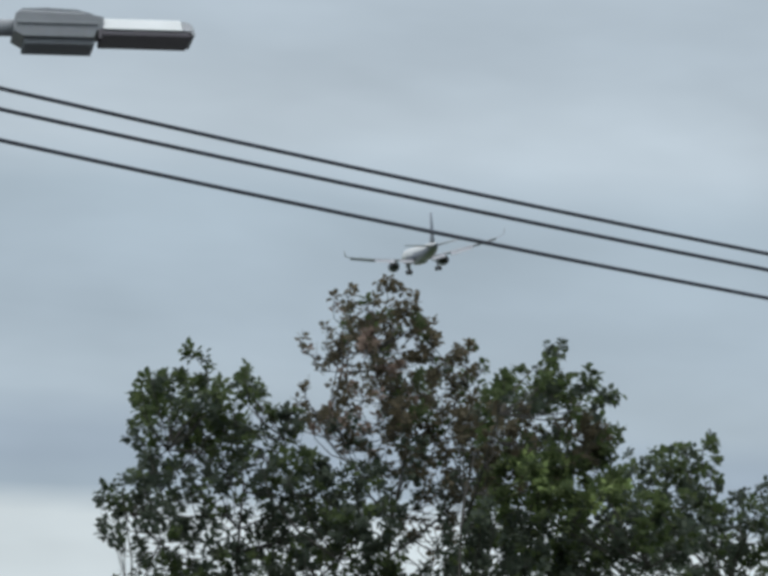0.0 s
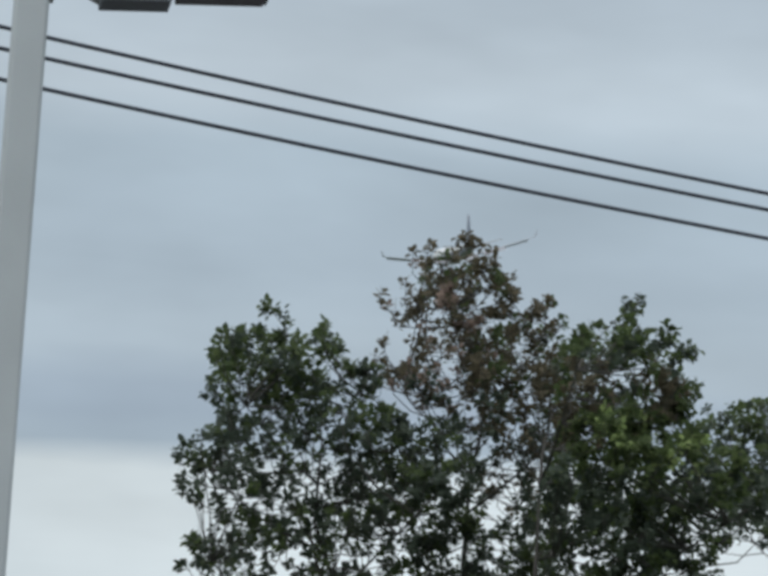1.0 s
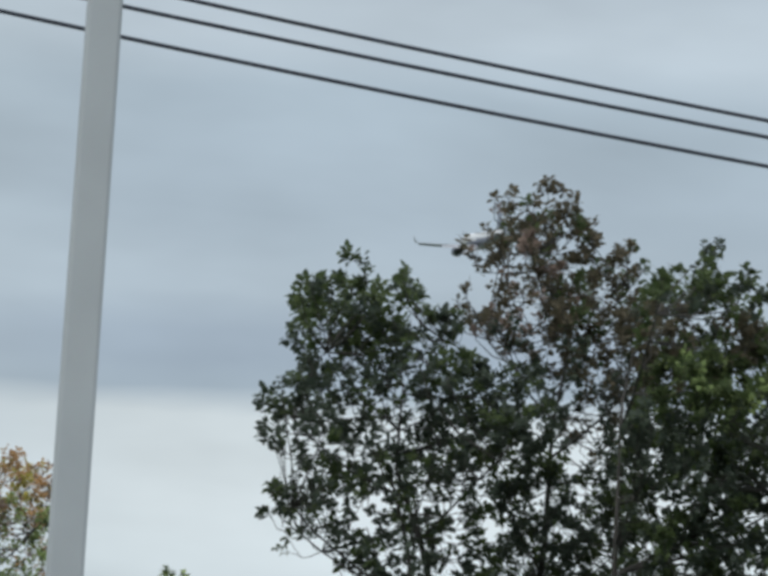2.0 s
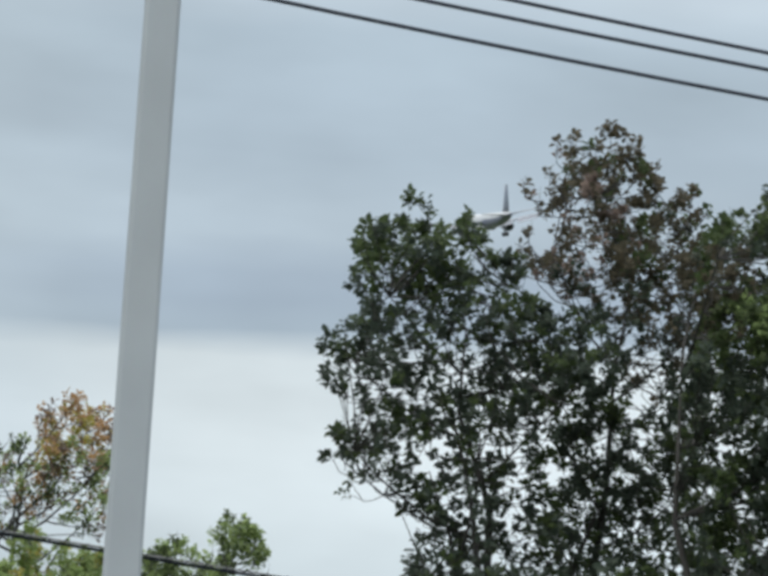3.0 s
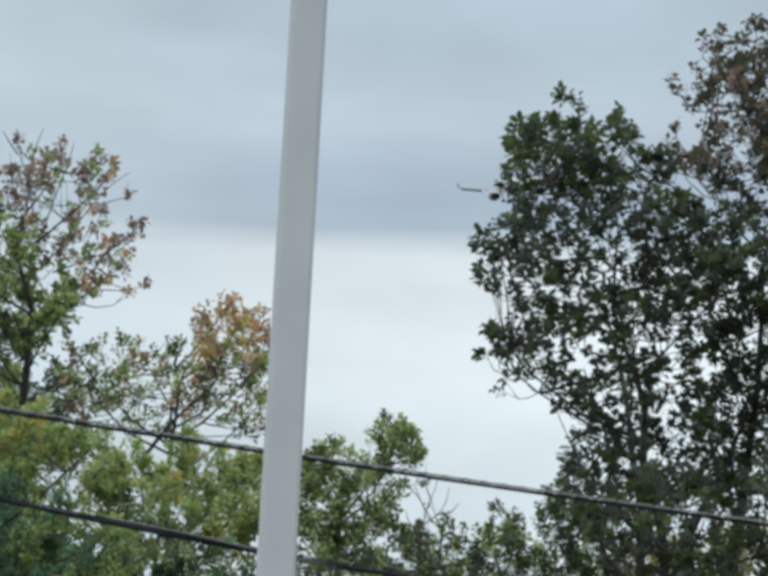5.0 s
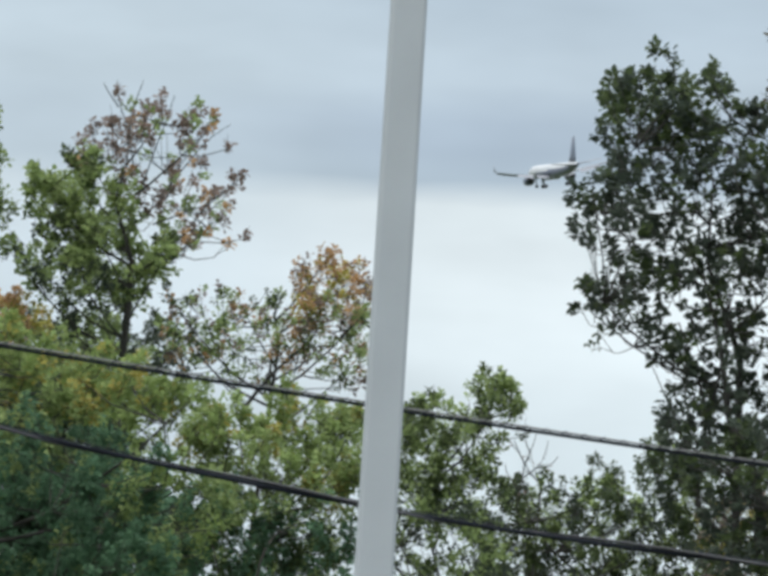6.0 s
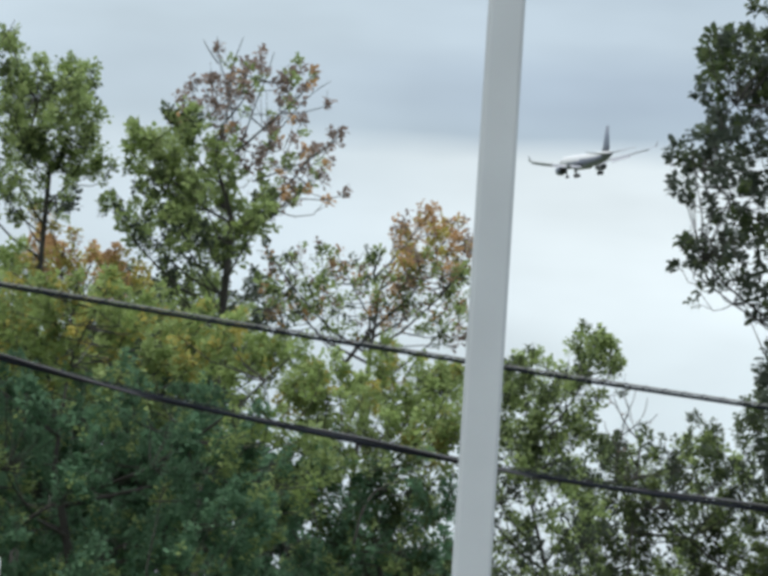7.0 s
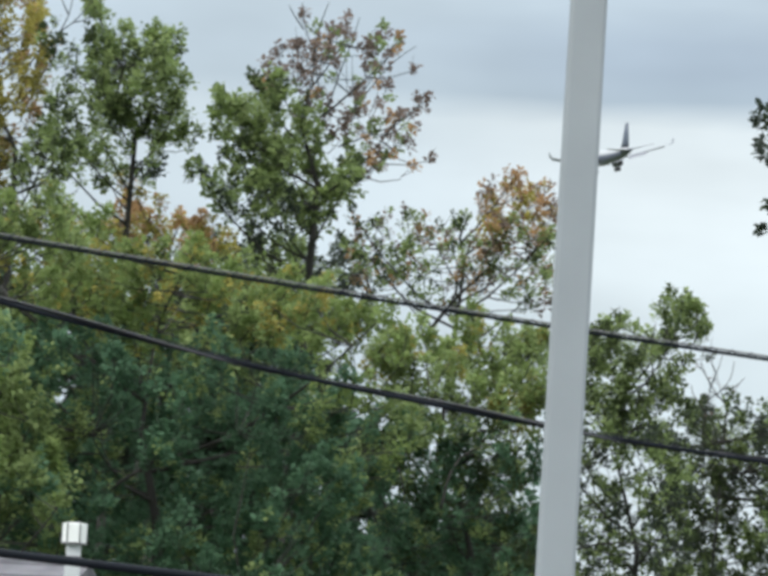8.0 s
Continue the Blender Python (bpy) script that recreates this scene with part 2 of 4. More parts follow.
# ---------- the car park lamp ----------
def street_lamp():
    base = new("street_lamp")
    base.location = (-0.498, 26.0, 0.004)
    turn = pose(0, 0, 0, 0, 0, 4)
    bm = bmesh.new()
    rings = []
    for z, half in ((0.02, 0.074), (2.2, 0.0695), (4.4, 0.0655), (6.62, 0.0615)):
        r, ring = 0.014, []
        for cx, cy, a0 in ((1, 1, 0), (-1, 1, 90), (-1, -1, 180), (1, -1, 270)):
            for a in (0, 30, 60, 90):
                q = radians(a0 + a)
                ring.append(turn @ Vector((cx * (half - r) + r * math.cos(q), cy * (half - r) + r * math.sin(q), z)))
        rings.append(ring)
    loft(bm, rings)
    part("pole", bm, STEEL_GREY, base, "grey painted square steel pole")
    bm = bmesh.new()
    box(bm, -0.065, -0.065, 6.62, 0.065, 0.065, 6.645, 0.008, turn)
    part("cap", bm, STEEL_GREY, base)
    bm = bmesh.new()
    box(bm, -0.15, -0.15, 0.0, 0.15, 0.15, 0.022, 0.004, turn)
    part("base_plate", bm, STEEL_GREY, base)
    for sx in (-1, 1):
        for sy in (-1, 1):
            bm = bmesh.new()
            tube(bm, [(sx * 0.115, sy * 0.115, 0.0), (sx * 0.115, sy * 0.115, 0.06)], 0.014, 6)
            part("bolt", bm, STRAND_GREY, base)
    tilt = pose(0, 0, 6.484, 0, -3.5, 3)
    arm_bm = bmesh.new()
    tube(arm_bm, [tilt @ Vector((0.05, 0, -0.012)), tilt @ Vector((0.24, 0, -0.008))], 0.031, 14)
    part("arm", arm_bm, HOUSING_GREY, base, "short grey tube arm", True)
    bm = bmesh.new()
    box(bm, 0.058, -0.05, -0.075, 0.076, 0.05, 0.06, 0.006, tilt)
    part("bracket", bm, HOUSING_GREY, base)
    head = part("lamp_head", bmesh_housing(tilt), HOUSING_GREY, base, "grey cast housing with cooling fins")
    lamp_details(head, tilt)
    bm = bmesh.new()
    # the light panel's rim, with the slanted nose
    prof = [(0.525, -0.030), (0.525, 0.016), (0.806, 0.016), (0.812, -0.030)]
    loft(bm, [[tilt @ Vector((x, y * (1 - 7.0 * max(0, z + 0.030)) , z)) for x, z in prof] for y in (-0.145, 0.145)])
    bmesh.ops.bevel(bm, geom=bm.edges[:], offset=0.003, segments=1, affect="EDGES")
    part("panel", bm, LAMP_PANEL, head, "white painted light panel")
    bm = bmesh.new()
    box(bm, 0.520, -0.138, -0.052, 0.842, 0.138, -0.0305, 0.006, tilt)
    part("lens", bm, LENS_DARK, head, "dark unlit lens under the panel")
    bm = bmesh.new()
    prof = [(0.8125, -0.0300), (0.8075, 0.013), (0.838, 0.006), (0.850, -0.016), (0.856, -0.046), (0.8435, -0.046), (0.8425, -0.030)]
    loft(bm, [[tilt @ Vector((x, y * (1 - 7.0 * max(0, z + 0.030)), z)) for x, z in prof] for y in (-0.141, 0.141)])
    bmesh.ops.bevel(bm, geom=[e for e in bm.edges if e.calc_length() > 0.1], offset=0.004, segments=2, affect="EDGES")
    part("end_cap", bm, HOUSING_GREY, head)
    bm = bmesh.new()
    tube(bm, [tilt @ Vector((0.516, -0.13, -0.03)), tilt @ Vector((0.516, -0.13, -0.062))], 0.007, 8)
    part("latch", bm, LENS_DARK, head)
    tagged(base, "grey square car park light pole with flat lamp head", "street lamp")


def bmesh_housing(tilt):
    bm = bmesh.new()
    prof = [(0.205, -0.04), (0.21, 0.022), (0.225, 0.034), (0.44, 0.030), (0.526, 0.016), (0.526, -0.026), (0.50, -0.034), (0.492, -0.062), (0.245, -0.062)]
    loft(bm, [[tilt @ Vector((x, y * s, z)) for x, z in prof] for y, s in ((-0.13, 1), (-0.115, 1), (0.115, 1), (0.13, 1))])
    bmesh.ops.bevel(bm, geom=[e for e in bm.edges if e.calc_length() > 0.1], offset=0.004, segments=1, affect="EDGES")
    return bm


def lamp_details(head, tilt):
    # fins under the housing, a shallow lid on top and a rib along the side
    for i in range(7):
        y = -0.11 + i * 0.036
        bm = bmesh.new()
        box(bm, 0.243, y, -0.084, 0.496, y + 0.012, -0.0625, 0.003, tilt)
        part("fin", bm, HOUSING_GREY, head)
    bm = bmesh.new()
    prof = [(0.222, 0.033), (0.230, 0.050), (0.34, 0.055), (0.43, 0.050), (0.495, 0.0345), (0.50, 0.022)]
    loft(bm, [[tilt @ Vector((x, y, z)) for x, z in prof] for y in (-0.08, 0.08)])
    bmesh.ops.bevel(bm, geom=[e for e in bm.edges if e.calc_length() > 0.1], offset=0.005, segments=2, affect="EDGES")
    part("lid", bm, HOUSING_GREY, head)
    bm = bmesh.new()
    box(bm, 0.215, -0.137, -0.014, 0.505, -0.1305, -0.004, 0.002, tilt)
    part("side_rib", bm, HOUSING_GREY, head)


street_lamp()


# ---------- overhead lines ----------
# the line runs obliquely away to the right: y = 37 + 0.9 x
def on_line(x, z, off=0.0):
    return Vector((x + off * 0.67, 37 + 0.9 * x - off * 0.74, z))


SPAN = (-16.0, 17.0)


def sag(a, b, c, x):
    """Height along the line: a shallow bow in the middle, nearly straight towards the poles."""
    m = max(-4.0, min(4.0, x))
    return a * m * m + b * m + c + (2 * a * m + b) * (x - m)


def wire(name, label, a, b, c, radius, mat, k=8, off=0.0):
    """A sagging wire, z = a x^2 + b x + c near the middle, tied off at both poles."""
    bm = bmesh.new()
    xs = np.linspace(SPAN[0], SPAN[1], 56)
    tube(bm, [on_line(x, sag(a, b, c, x), off) for x in xs], radius, k)
    return tagged(part(name, bm, mat, None, "", True), label, "power line")


wire("power_line", "dark bare overhead power wire, topmost of three", 0.0035, 0.0102, 8.1705, 0.0115, WIRE_BLACK)
wire("power_line", "dark bare overhead power wire, second of three", 0.0027, 0.0165, 8.0676, 0.0115, WIRE_BLACK)
wire("power_line", "dark bare overhead power wire, lowest of three", 0.0033, 0.0140, 7.9093, 0.0115, WIRE_BLACK)


def lashed_cable(label, a, b, c, radius, strand, pitch, seed, twin=0.0):
    """A jacketed cable lashed under a steel strand by a thin winding wire."""
    base = new("communication_cable")
    rnd = random.Random(seed)
    xs = np.linspace(SPAN[0], SPAN[1], 90)
    z = lambda x: sag(a, b, c, x)
    bm = bmesh.new()
    tube(bm, [on_line(x, z(x) - strand - radius * 0.4 + rnd.uniform(-1, 1) * radius * 0.10) for x in xs], radius, 10)
    part("cable_jacket", bm, CABLE_BLACK, base, "black cable jacket", True)
    if twin:
        bm = bmesh.new()
        fine_xs = np.linspace(SPAN[0], SPAN[1], 260)
        tube(bm, [on_line(x, z(x) - strand * 0.3 + 0.015 * math.cos(3.4 * (x + 3.18)), 0.021 * math.sin(3.4 * (x + 3.18))) for x in fine_xs], twin, 8)
        part("second_cable", bm, CABLE_GREY, base, "thinner grey cable twisting round the first", True)
    bm = bmesh.new()
    tube(bm, [on_line(x, z(x) + radius * 0.85, strand * 0.8) for x in xs], strand, 8)
    part("strand", bm, CABLE_BLACK if twin else STRAND_GREY, base, "steel strand", True)
    bm = bmesh.new()
    pts = []
    turns = int((4.0 + 5.0) / pitch)
    for i in range(turns * 10):
        x, q = -5.0 + i * pitch / 10, 2 * math.pi * i / 10
        r = radius * 1.15
        p = on_line(x, z(x) + math.sin(q) * (radius + strand) * 1.05)
        pts.append(p + Vector((0.67, -0.74, 0)) * math.cos(q) * r)
    tube(bm, pts, 0.0018 if twin else 0.0028, 4)
    part("lashing_wire", bm, CABLE_BLACK, base)
    tagged(base, label, "cable")


lashed_cable("black overhead cable lashed to a grey steel strand", 0.0032, -0.0097, 4.9761, 0.0085, 0.0050, 0.10, 3)
lashed_cable("thick sagging black overhead cable bundle", 0.0183, -0.0250, 4.4576, 0.0120, 0.0030, 0.42, 5, 0.0085)
wire("service_cable", "thick black service cable, lowest on the line", 0.0045, 0.013, 3.540, 0.021, CABLE_BLACK, 8, 0.25)


def utility_pole(x, top):
    base = new("utility_pole")
    p = on_line(x, 0)
    base.location = p
    bm = bmesh.new()
    tube(bm, [(0, 0, -0.3), (0.01, 0, top * 0.5), (0, 0, top)], [0.16, 0.14, 0.11], 14)
    part("shaft", bm, POLE_WOOD, base, "weathered wooden shaft", True)
    tagged(base, "weathered wooden utility pole carrying the wires", "utility pole")


utility_pole(SPAN[0], 9.4)
utility_pole(SPAN[1], 9.6)


# ---------- trees ----------
def inside(outline, x, z):
    """Is the point within the closed outline?"""
    hit = False
    for (x0, z0), (x1, z1) in zip(outline, outline[1:] + outline[:1]):
        if (z0 > z) != (z1 > z) and x < x0 + (z - z0) / (z1 - z0) * (x1 - x0):
            hit = not hit
    return hit


def tree(label, base, zones, seed, leaf=0.115, depth=1.6, trunk_r=0.10, tips=(), mains=14, gaps=0.08, spray=1.0, group="trees beyond the road", category="tree"):
    """A tapered trunk, main limbs, side branches to every bough, and leaves set on twigs.
    zones: the crown's profile in pieces, (outline of x, z in metres, density, leaf colours); tips: single shoots (x, z, half width, half height, density, colour);
    gaps: share of the boughs that are missing; spray: the boughs' size."""
    rnd, shade = np.random.RandomState(seed), np.random.RandomState(seed + 500)
    bx, by = base
    top = new("tree")
    top.location = (bx, by, 0)
    # a bough: x, z, half width, half length, density, colours, and the way that it points
    lobes = [(x, z, rx, rz, dens, colour, 0.15 * rnd.normal(), 1.0) for x, z, rx, rz, dens, colour in tips]
    corners = [p for z in zones for p in z[0]] or [(l[0], l[1]) for l in tips]
    heart_x = (min(p[0] for p in corners) + max(p[0] for p in corners)) / 2
    heart_z = 0.75 * min(p[1] for p in corners) + 0.25 * max(p[1] for p in corners)
    step = 0.30 * spray

    def within(x, z):
        return any(inside(o[0], x, z) for o in zones)

    for outline, dens, colours in zones:
        x0, x1 = min(p[0] for p in outline), max(p[0] for p in outline)
        z0, z1 = min(p[1] for p in outline), max(p[1] for p in outline)
        for row in range(int((z1 - z0) / (step * 0.85)) + 2):
            for col in range(int((x1 - x0) / step) + 2):
                x = x0 + (col + 0.5 * (row % 2) + rnd.uniform(-0.4, 0.4)) * step
                z = z0 + (row + rnd.uniform(-0.4, 0.4)) * step * 0.85
                size, share, kind, side = spray * rnd.uniform(0.75, 1.3), rnd.uniform(0.7, 1.25), rnd.randint(len(colours)), 0.3 * rnd.normal()
                if rnd.uniform() < gaps or not inside(outline, x, z):
                    continue
                ax, az = 0.8 * (x - heart_x) / (abs(x - heart_x) + 0.9) + side, 0.75 + 0.3 * max(0.0, z - heart_z) / (abs(z - heart_z) + 1.0)
                ax, az = ax / math.hypot(ax, az), az / math.hypot(ax, az)
                reach = 0.33 * size
                # a bough at the rim draws back until its tip lies within the crown
                for pull in range(5):
                    if within(x + ax * reach * 0.45, z + az * reach + leaf * 0.35 - 0.05):
                        break
                    x, z, reach = x - ax * reach * 0.22, z - az * reach * 0.22, reach * 0.9
                else:
                    continue
                if within(x, z):
                    lobes.append((x, z, 0.19 * size, reach, dens * share, colours[kind] + colours, ax, az))
    zs = [l[1] for l in lobes]
    crown_low, crown_top = min(zs), max(zs)
    crown_mid = sum(l[0] for l in lobes) / len(lobes) - bx
    lean = [(0, 0, -0.2), (0.1 * crown_mid, 0.05, crown_low * 0.35), (0.3 * crown_mid, -0.05, crown_low * 0.7),
            (0.6 * crown_mid + 0.15, 0.1, crown_low + 0.25 * (crown_top - crown_low)), (0.9 * crown_mid - 0.1, 0, crown_low + 0.5 * (crown_top - crown_low)),
            (crown_mid, 0, crown_low + 0.72 * (crown_top - crown_low))]
    lean = [Vector(p) for p in lean]
    bm = bmesh.new()
    tube(bm, lean, [trunk_r * 1.5, trunk_r * 1.1, trunk_r * 0.85, trunk_r * 0.45, trunk_r * 0.22, 0.012], 10)
    part("trunk", bm, BARK, top, "grey-brown bark trunk", True)

    def on_trunk(z):
        for p, q in zip(lean, lean[1:]):
            if z <= q.z:
                f = max(0.0, (z - p.z) / (q.z - p.z))
                return p.lerp(q, f)
        return lean[-1]

    leaf_v, leaf_m, kinds = [], [], []
    small = leaf < 0.085
    wood_v, wood_f = [], []

    def stick(points, radii, k):
        start = len(wood_v)
        for r in tube_rings(points, radii, k):
            wood_v.extend([tuple(v) for v in r])
        for i in range(len(points) - 1):
            for j in range(k):
                a, b = start + i * k + j, start + i * k + (j + 1) % k
                wood_f.append((a, b, b + k, a + k))

    def unit(a):
        return a / np.maximum(np.linalg.norm(a, axis=-1, keepdims=True), 1e-9)

    centres = [Vector((l[0] - bx, rnd.uniform(-1, 1) * depth, l[1])) for l in lobes]
    # main limbs go to boughs spread far apart from one another
    first = len(tips) if len(lobes) > len(tips) else 0
    heads = [first]
    gap = np.array([(c - centres[first]).length if i >= first else 0.0 for i, c in enumerate(centres)])
    while len(heads) < min(mains, len(lobes) - first):
        heads.append(int(np.argmax(gap)))
        gap = np.minimum(gap, [(c - centres[heads[-1]]).length for c in centres])
    limbs = []
    for h in heads:
        c = centres[h]
        root = on_trunk(max(crown_low * 0.6, c.z - 0.5 - abs(c.x - crown_mid) * 0.45))
        d = (c - root).length
        bow = Vector((rnd.uniform(-0.05, 0.05) * d, rnd.uniform(-0.05, 0.05) * d, -0.06 * d))
        r0 = min(trunk_r * 0.45, 0.010 + 0.0055 * d)
        line = [root, root.lerp(c, 0.35) + bow, root.lerp(c, 0.7) + bow * 0.8, c]
        bm = bmesh.new()
        tube(bm, line, [r0, r0 * 0.75, r0 * 0.45, 0.007], 6)
        part("limb", bm, BARK, top, "", True)
        limbs.append(line)
    joints = [(p.lerp(q, f), i) for i, l in enumerate(limbs) for p, q in zip(l, l[1:]) for f in (0.0, 0.5)]
    for index, (x, z, rx, rz, dens, mixed, ax, az) in enumerate(lobes):
        for kind in mixed:
            if kind not in kinds:
                kinds.append(kind)
        c = centres[index]
        way = Vector((ax, 0.35 * rnd.normal(), az)).normalized()
        low = c - way * rz
        if index not in heads:
            below = [g for g, i in joints if g.z < c.z - 0.1] or [on_trunk(c.z - 0.5)]
            g = min(below, key=lambda s: (s - c).length)
            d = (low - g).length
            kink = g.lerp(low, 0.5) + Vector((rnd.normal() * 0.06 * d, rnd.normal() * 0.06 * d, -0.05 * d))
            stick([g, kink, low, c + way * rz * 0.8], [0.006 + 0.004 * d, 0.005 + 0.003 * d, 0.006, 0.0025], 5)
        n = max(2, int(rx * rz * 165 * dens * (0.115 / leaf) ** 2))
        # twigs stand round the bough, close together at its tip and wider towards its foot
        u = rnd.uniform(-1, 1, n)
        wide = np.array(way.orthogonal().normalized())
        deep = np.cross(np.array(way), wide)
        turn = rnd.uniform(0, 2 * math.pi, n)
        ring = wide * np.cos(turn)[:, None] + deep * np.sin(turn)[:, None]
        girth = rx * np.sqrt(rnd.uniform(0.03, 1.1, n)) * np.where(u > 0, 1 - 0.65 * u, 1 - 0.2 * u * u)
        p = np.array(c) + np.array(way) * (u * rz * 0.92)[:, None] + ring * girth[:, None]
        axis = unit(np.array(way) + ring * (0.75 - 0.3 * u)[:, None] * rnd.uniform(0.3, 1.2, (n, 1)) + rnd.normal(size=(n, 3)) * 0.18)
        out = unit(ring * 0.7 + np.array(way) + np.array((0, 0, 0.4)))
        length = rnd.uniform(0.10, 0.21, n) * (0.6 + 0.4 * spray)
        tail = p - axis * length[:, None] * 0.6
        for i in range(n):
            t0, t1 = Vector(tail[i]), Vector(p[i] + axis[i] * length[i] * 0.4)
            if i % 3 == 0:
                stick([t0, t1], [0.004, 0.0015], 3)
            if i % 9 == 0:
                stick([low.lerp(c, rnd.uniform(0, 1)), t0], [0.006, 0.004], 3)
        m = 10 if dens >= 0.1 else 1
        side = unit(np.cross(axis, rnd.normal(size=(n, 3))))
        up = np.cross(axis, side)
        f = (np.arange(m) + rnd.uniform(0, 0.9, (n, m))) / m
        a = np.arange(m) * 2.4 + rnd.uniform(-0.6, 0.6, (n, m))
        w = side[:, None, :] * np.cos(a)[..., None] + up[:, None, :] * np.sin(a)[..., None]
        o = tail[:, None, :] + axis[:, None, :] * (length[:, None] * (0.1 + 0.95 * f))[..., None] + w * 0.02
        lx = unit(w * 0.8 + axis[:, None, :] * rnd.uniform(0.2, 1.0, (n, m, 1)) + np.array((0, 0, 1)) * rnd.uniform(-0.7, 0.15, (n, m, 1)))
        s = leaf * rnd.uniform(0.65, 1.2, (n, m, 1))
        cr = unit(np.cross(lx, out[:, None, :] * 0.9 + rnd.normal(size=(n, m, 3)) * 0.5 + np.array((0, -0.3, 0.35))))
        nr = np.cross(cr, lx)
        wd = s * rnd.uniform(0.32, 0.44, (n, m, 1))
        fold = nr * s * rnd.uniform(0.02, 0.14, (n, m, 1))
        if small:
            mid = o + lx * s * 0.5
            shape = (o, mid + cr * wd + fold, o + lx * s, mid - cr * wd + fold)
        else:
            e1, e2 = o + lx * s * 0.32, o + lx * s * 0.70
            shape = (o, e1 + cr * wd + fold, e2 + cr * wd * 0.75 + fold, o + lx * s - fold, e2 - cr * wd * 0.75 + fold, e1 - cr * wd + fold)
        leaf_v.append(np.stack(shape, axis=2).reshape(-1, 3))
        # most twigs take the bough's own colour, the others any colour of that part of the crown
        own = np.array([kinds.index(k) for k in mixed])
        pick = np.where(shade.uniform(size=n) < 0.5, 0, shade.randint(0, len(own), n))
        leaf_m.append(np.repeat(own[pick], m * (1 if small else 2)))
    verts = np.concatenate(leaf_v)
    if small:
        quads = np.arange(len(verts)).reshape(-1, 4)
    else:
        k0 = np.arange(len(verts) // 6)[:, None] * 6
        quads = np.concatenate((k0 + np.array((0, 1, 2, 3)), k0 + np.array((0, 3, 4, 5))), axis=1).reshape(-1, 4)
    me = bpy.data.meshes.new("crown")
    me.vertices.add(len(verts))
    me.vertices.foreach_set("co", verts.astype(np.float32).ravel())
    me.loops.add(quads.size)
    me.loops.foreach_set("vertex_index", quads.astype(np.int32).ravel())
    me.polygons.add(len(quads))
    me.polygons.foreach_set("loop_start", np.arange(0, quads.size, 4, dtype=np.int32))
    for k in kinds:
        me.materials.append(LEAF[k])
    me.polygons.foreach_set("material_index", np.concatenate(leaf_m).astype(np.int32))
    me.update(calc_edges=True)
    crown = new("crown", me)
    crown.parent = top
    crown["kind"] = "stuff"
    me = bpy.data.meshes.new("twig_work")
    me.from_pydata(wood_v, [], wood_f)
    me.materials.append(BARK)
    tw = new("twig_work", me)
    tw.parent = top
    tw["kind"] = "stuff"
    return tagged(top, label, category, group)


def bare_limb(thing, line, r0, r1):
    """A limb that shows clear of the leaves, curved through its points."""
    pts, k = [Vector(p) for p in line], len(line)
    smooth = []
    for i in range(k - 1):
        p0, p1, p2, p3 = pts[max(i - 1, 0)], pts[i], pts[i + 1], pts[min(i + 2, k - 1)]
        for j in range(4):
            f = j / 4
            smooth.append(0.5 * (2 * p1 + (p2 - p0) * f + (2 * p0 - 5 * p1 + 4 * p2 - p3) * f * f + (3 * p1 - p0 - 3 * p2 + p3) * f ** 3))
    smooth.append(pts[-1])
    bm = bmesh.new()
    tube(bm, smooth, [r0 + (r1 - r0) * i / (len(smooth) - 1) for i in range(len(smooth))], 8)
    part("limb", bm, BARK, thing, "", True)


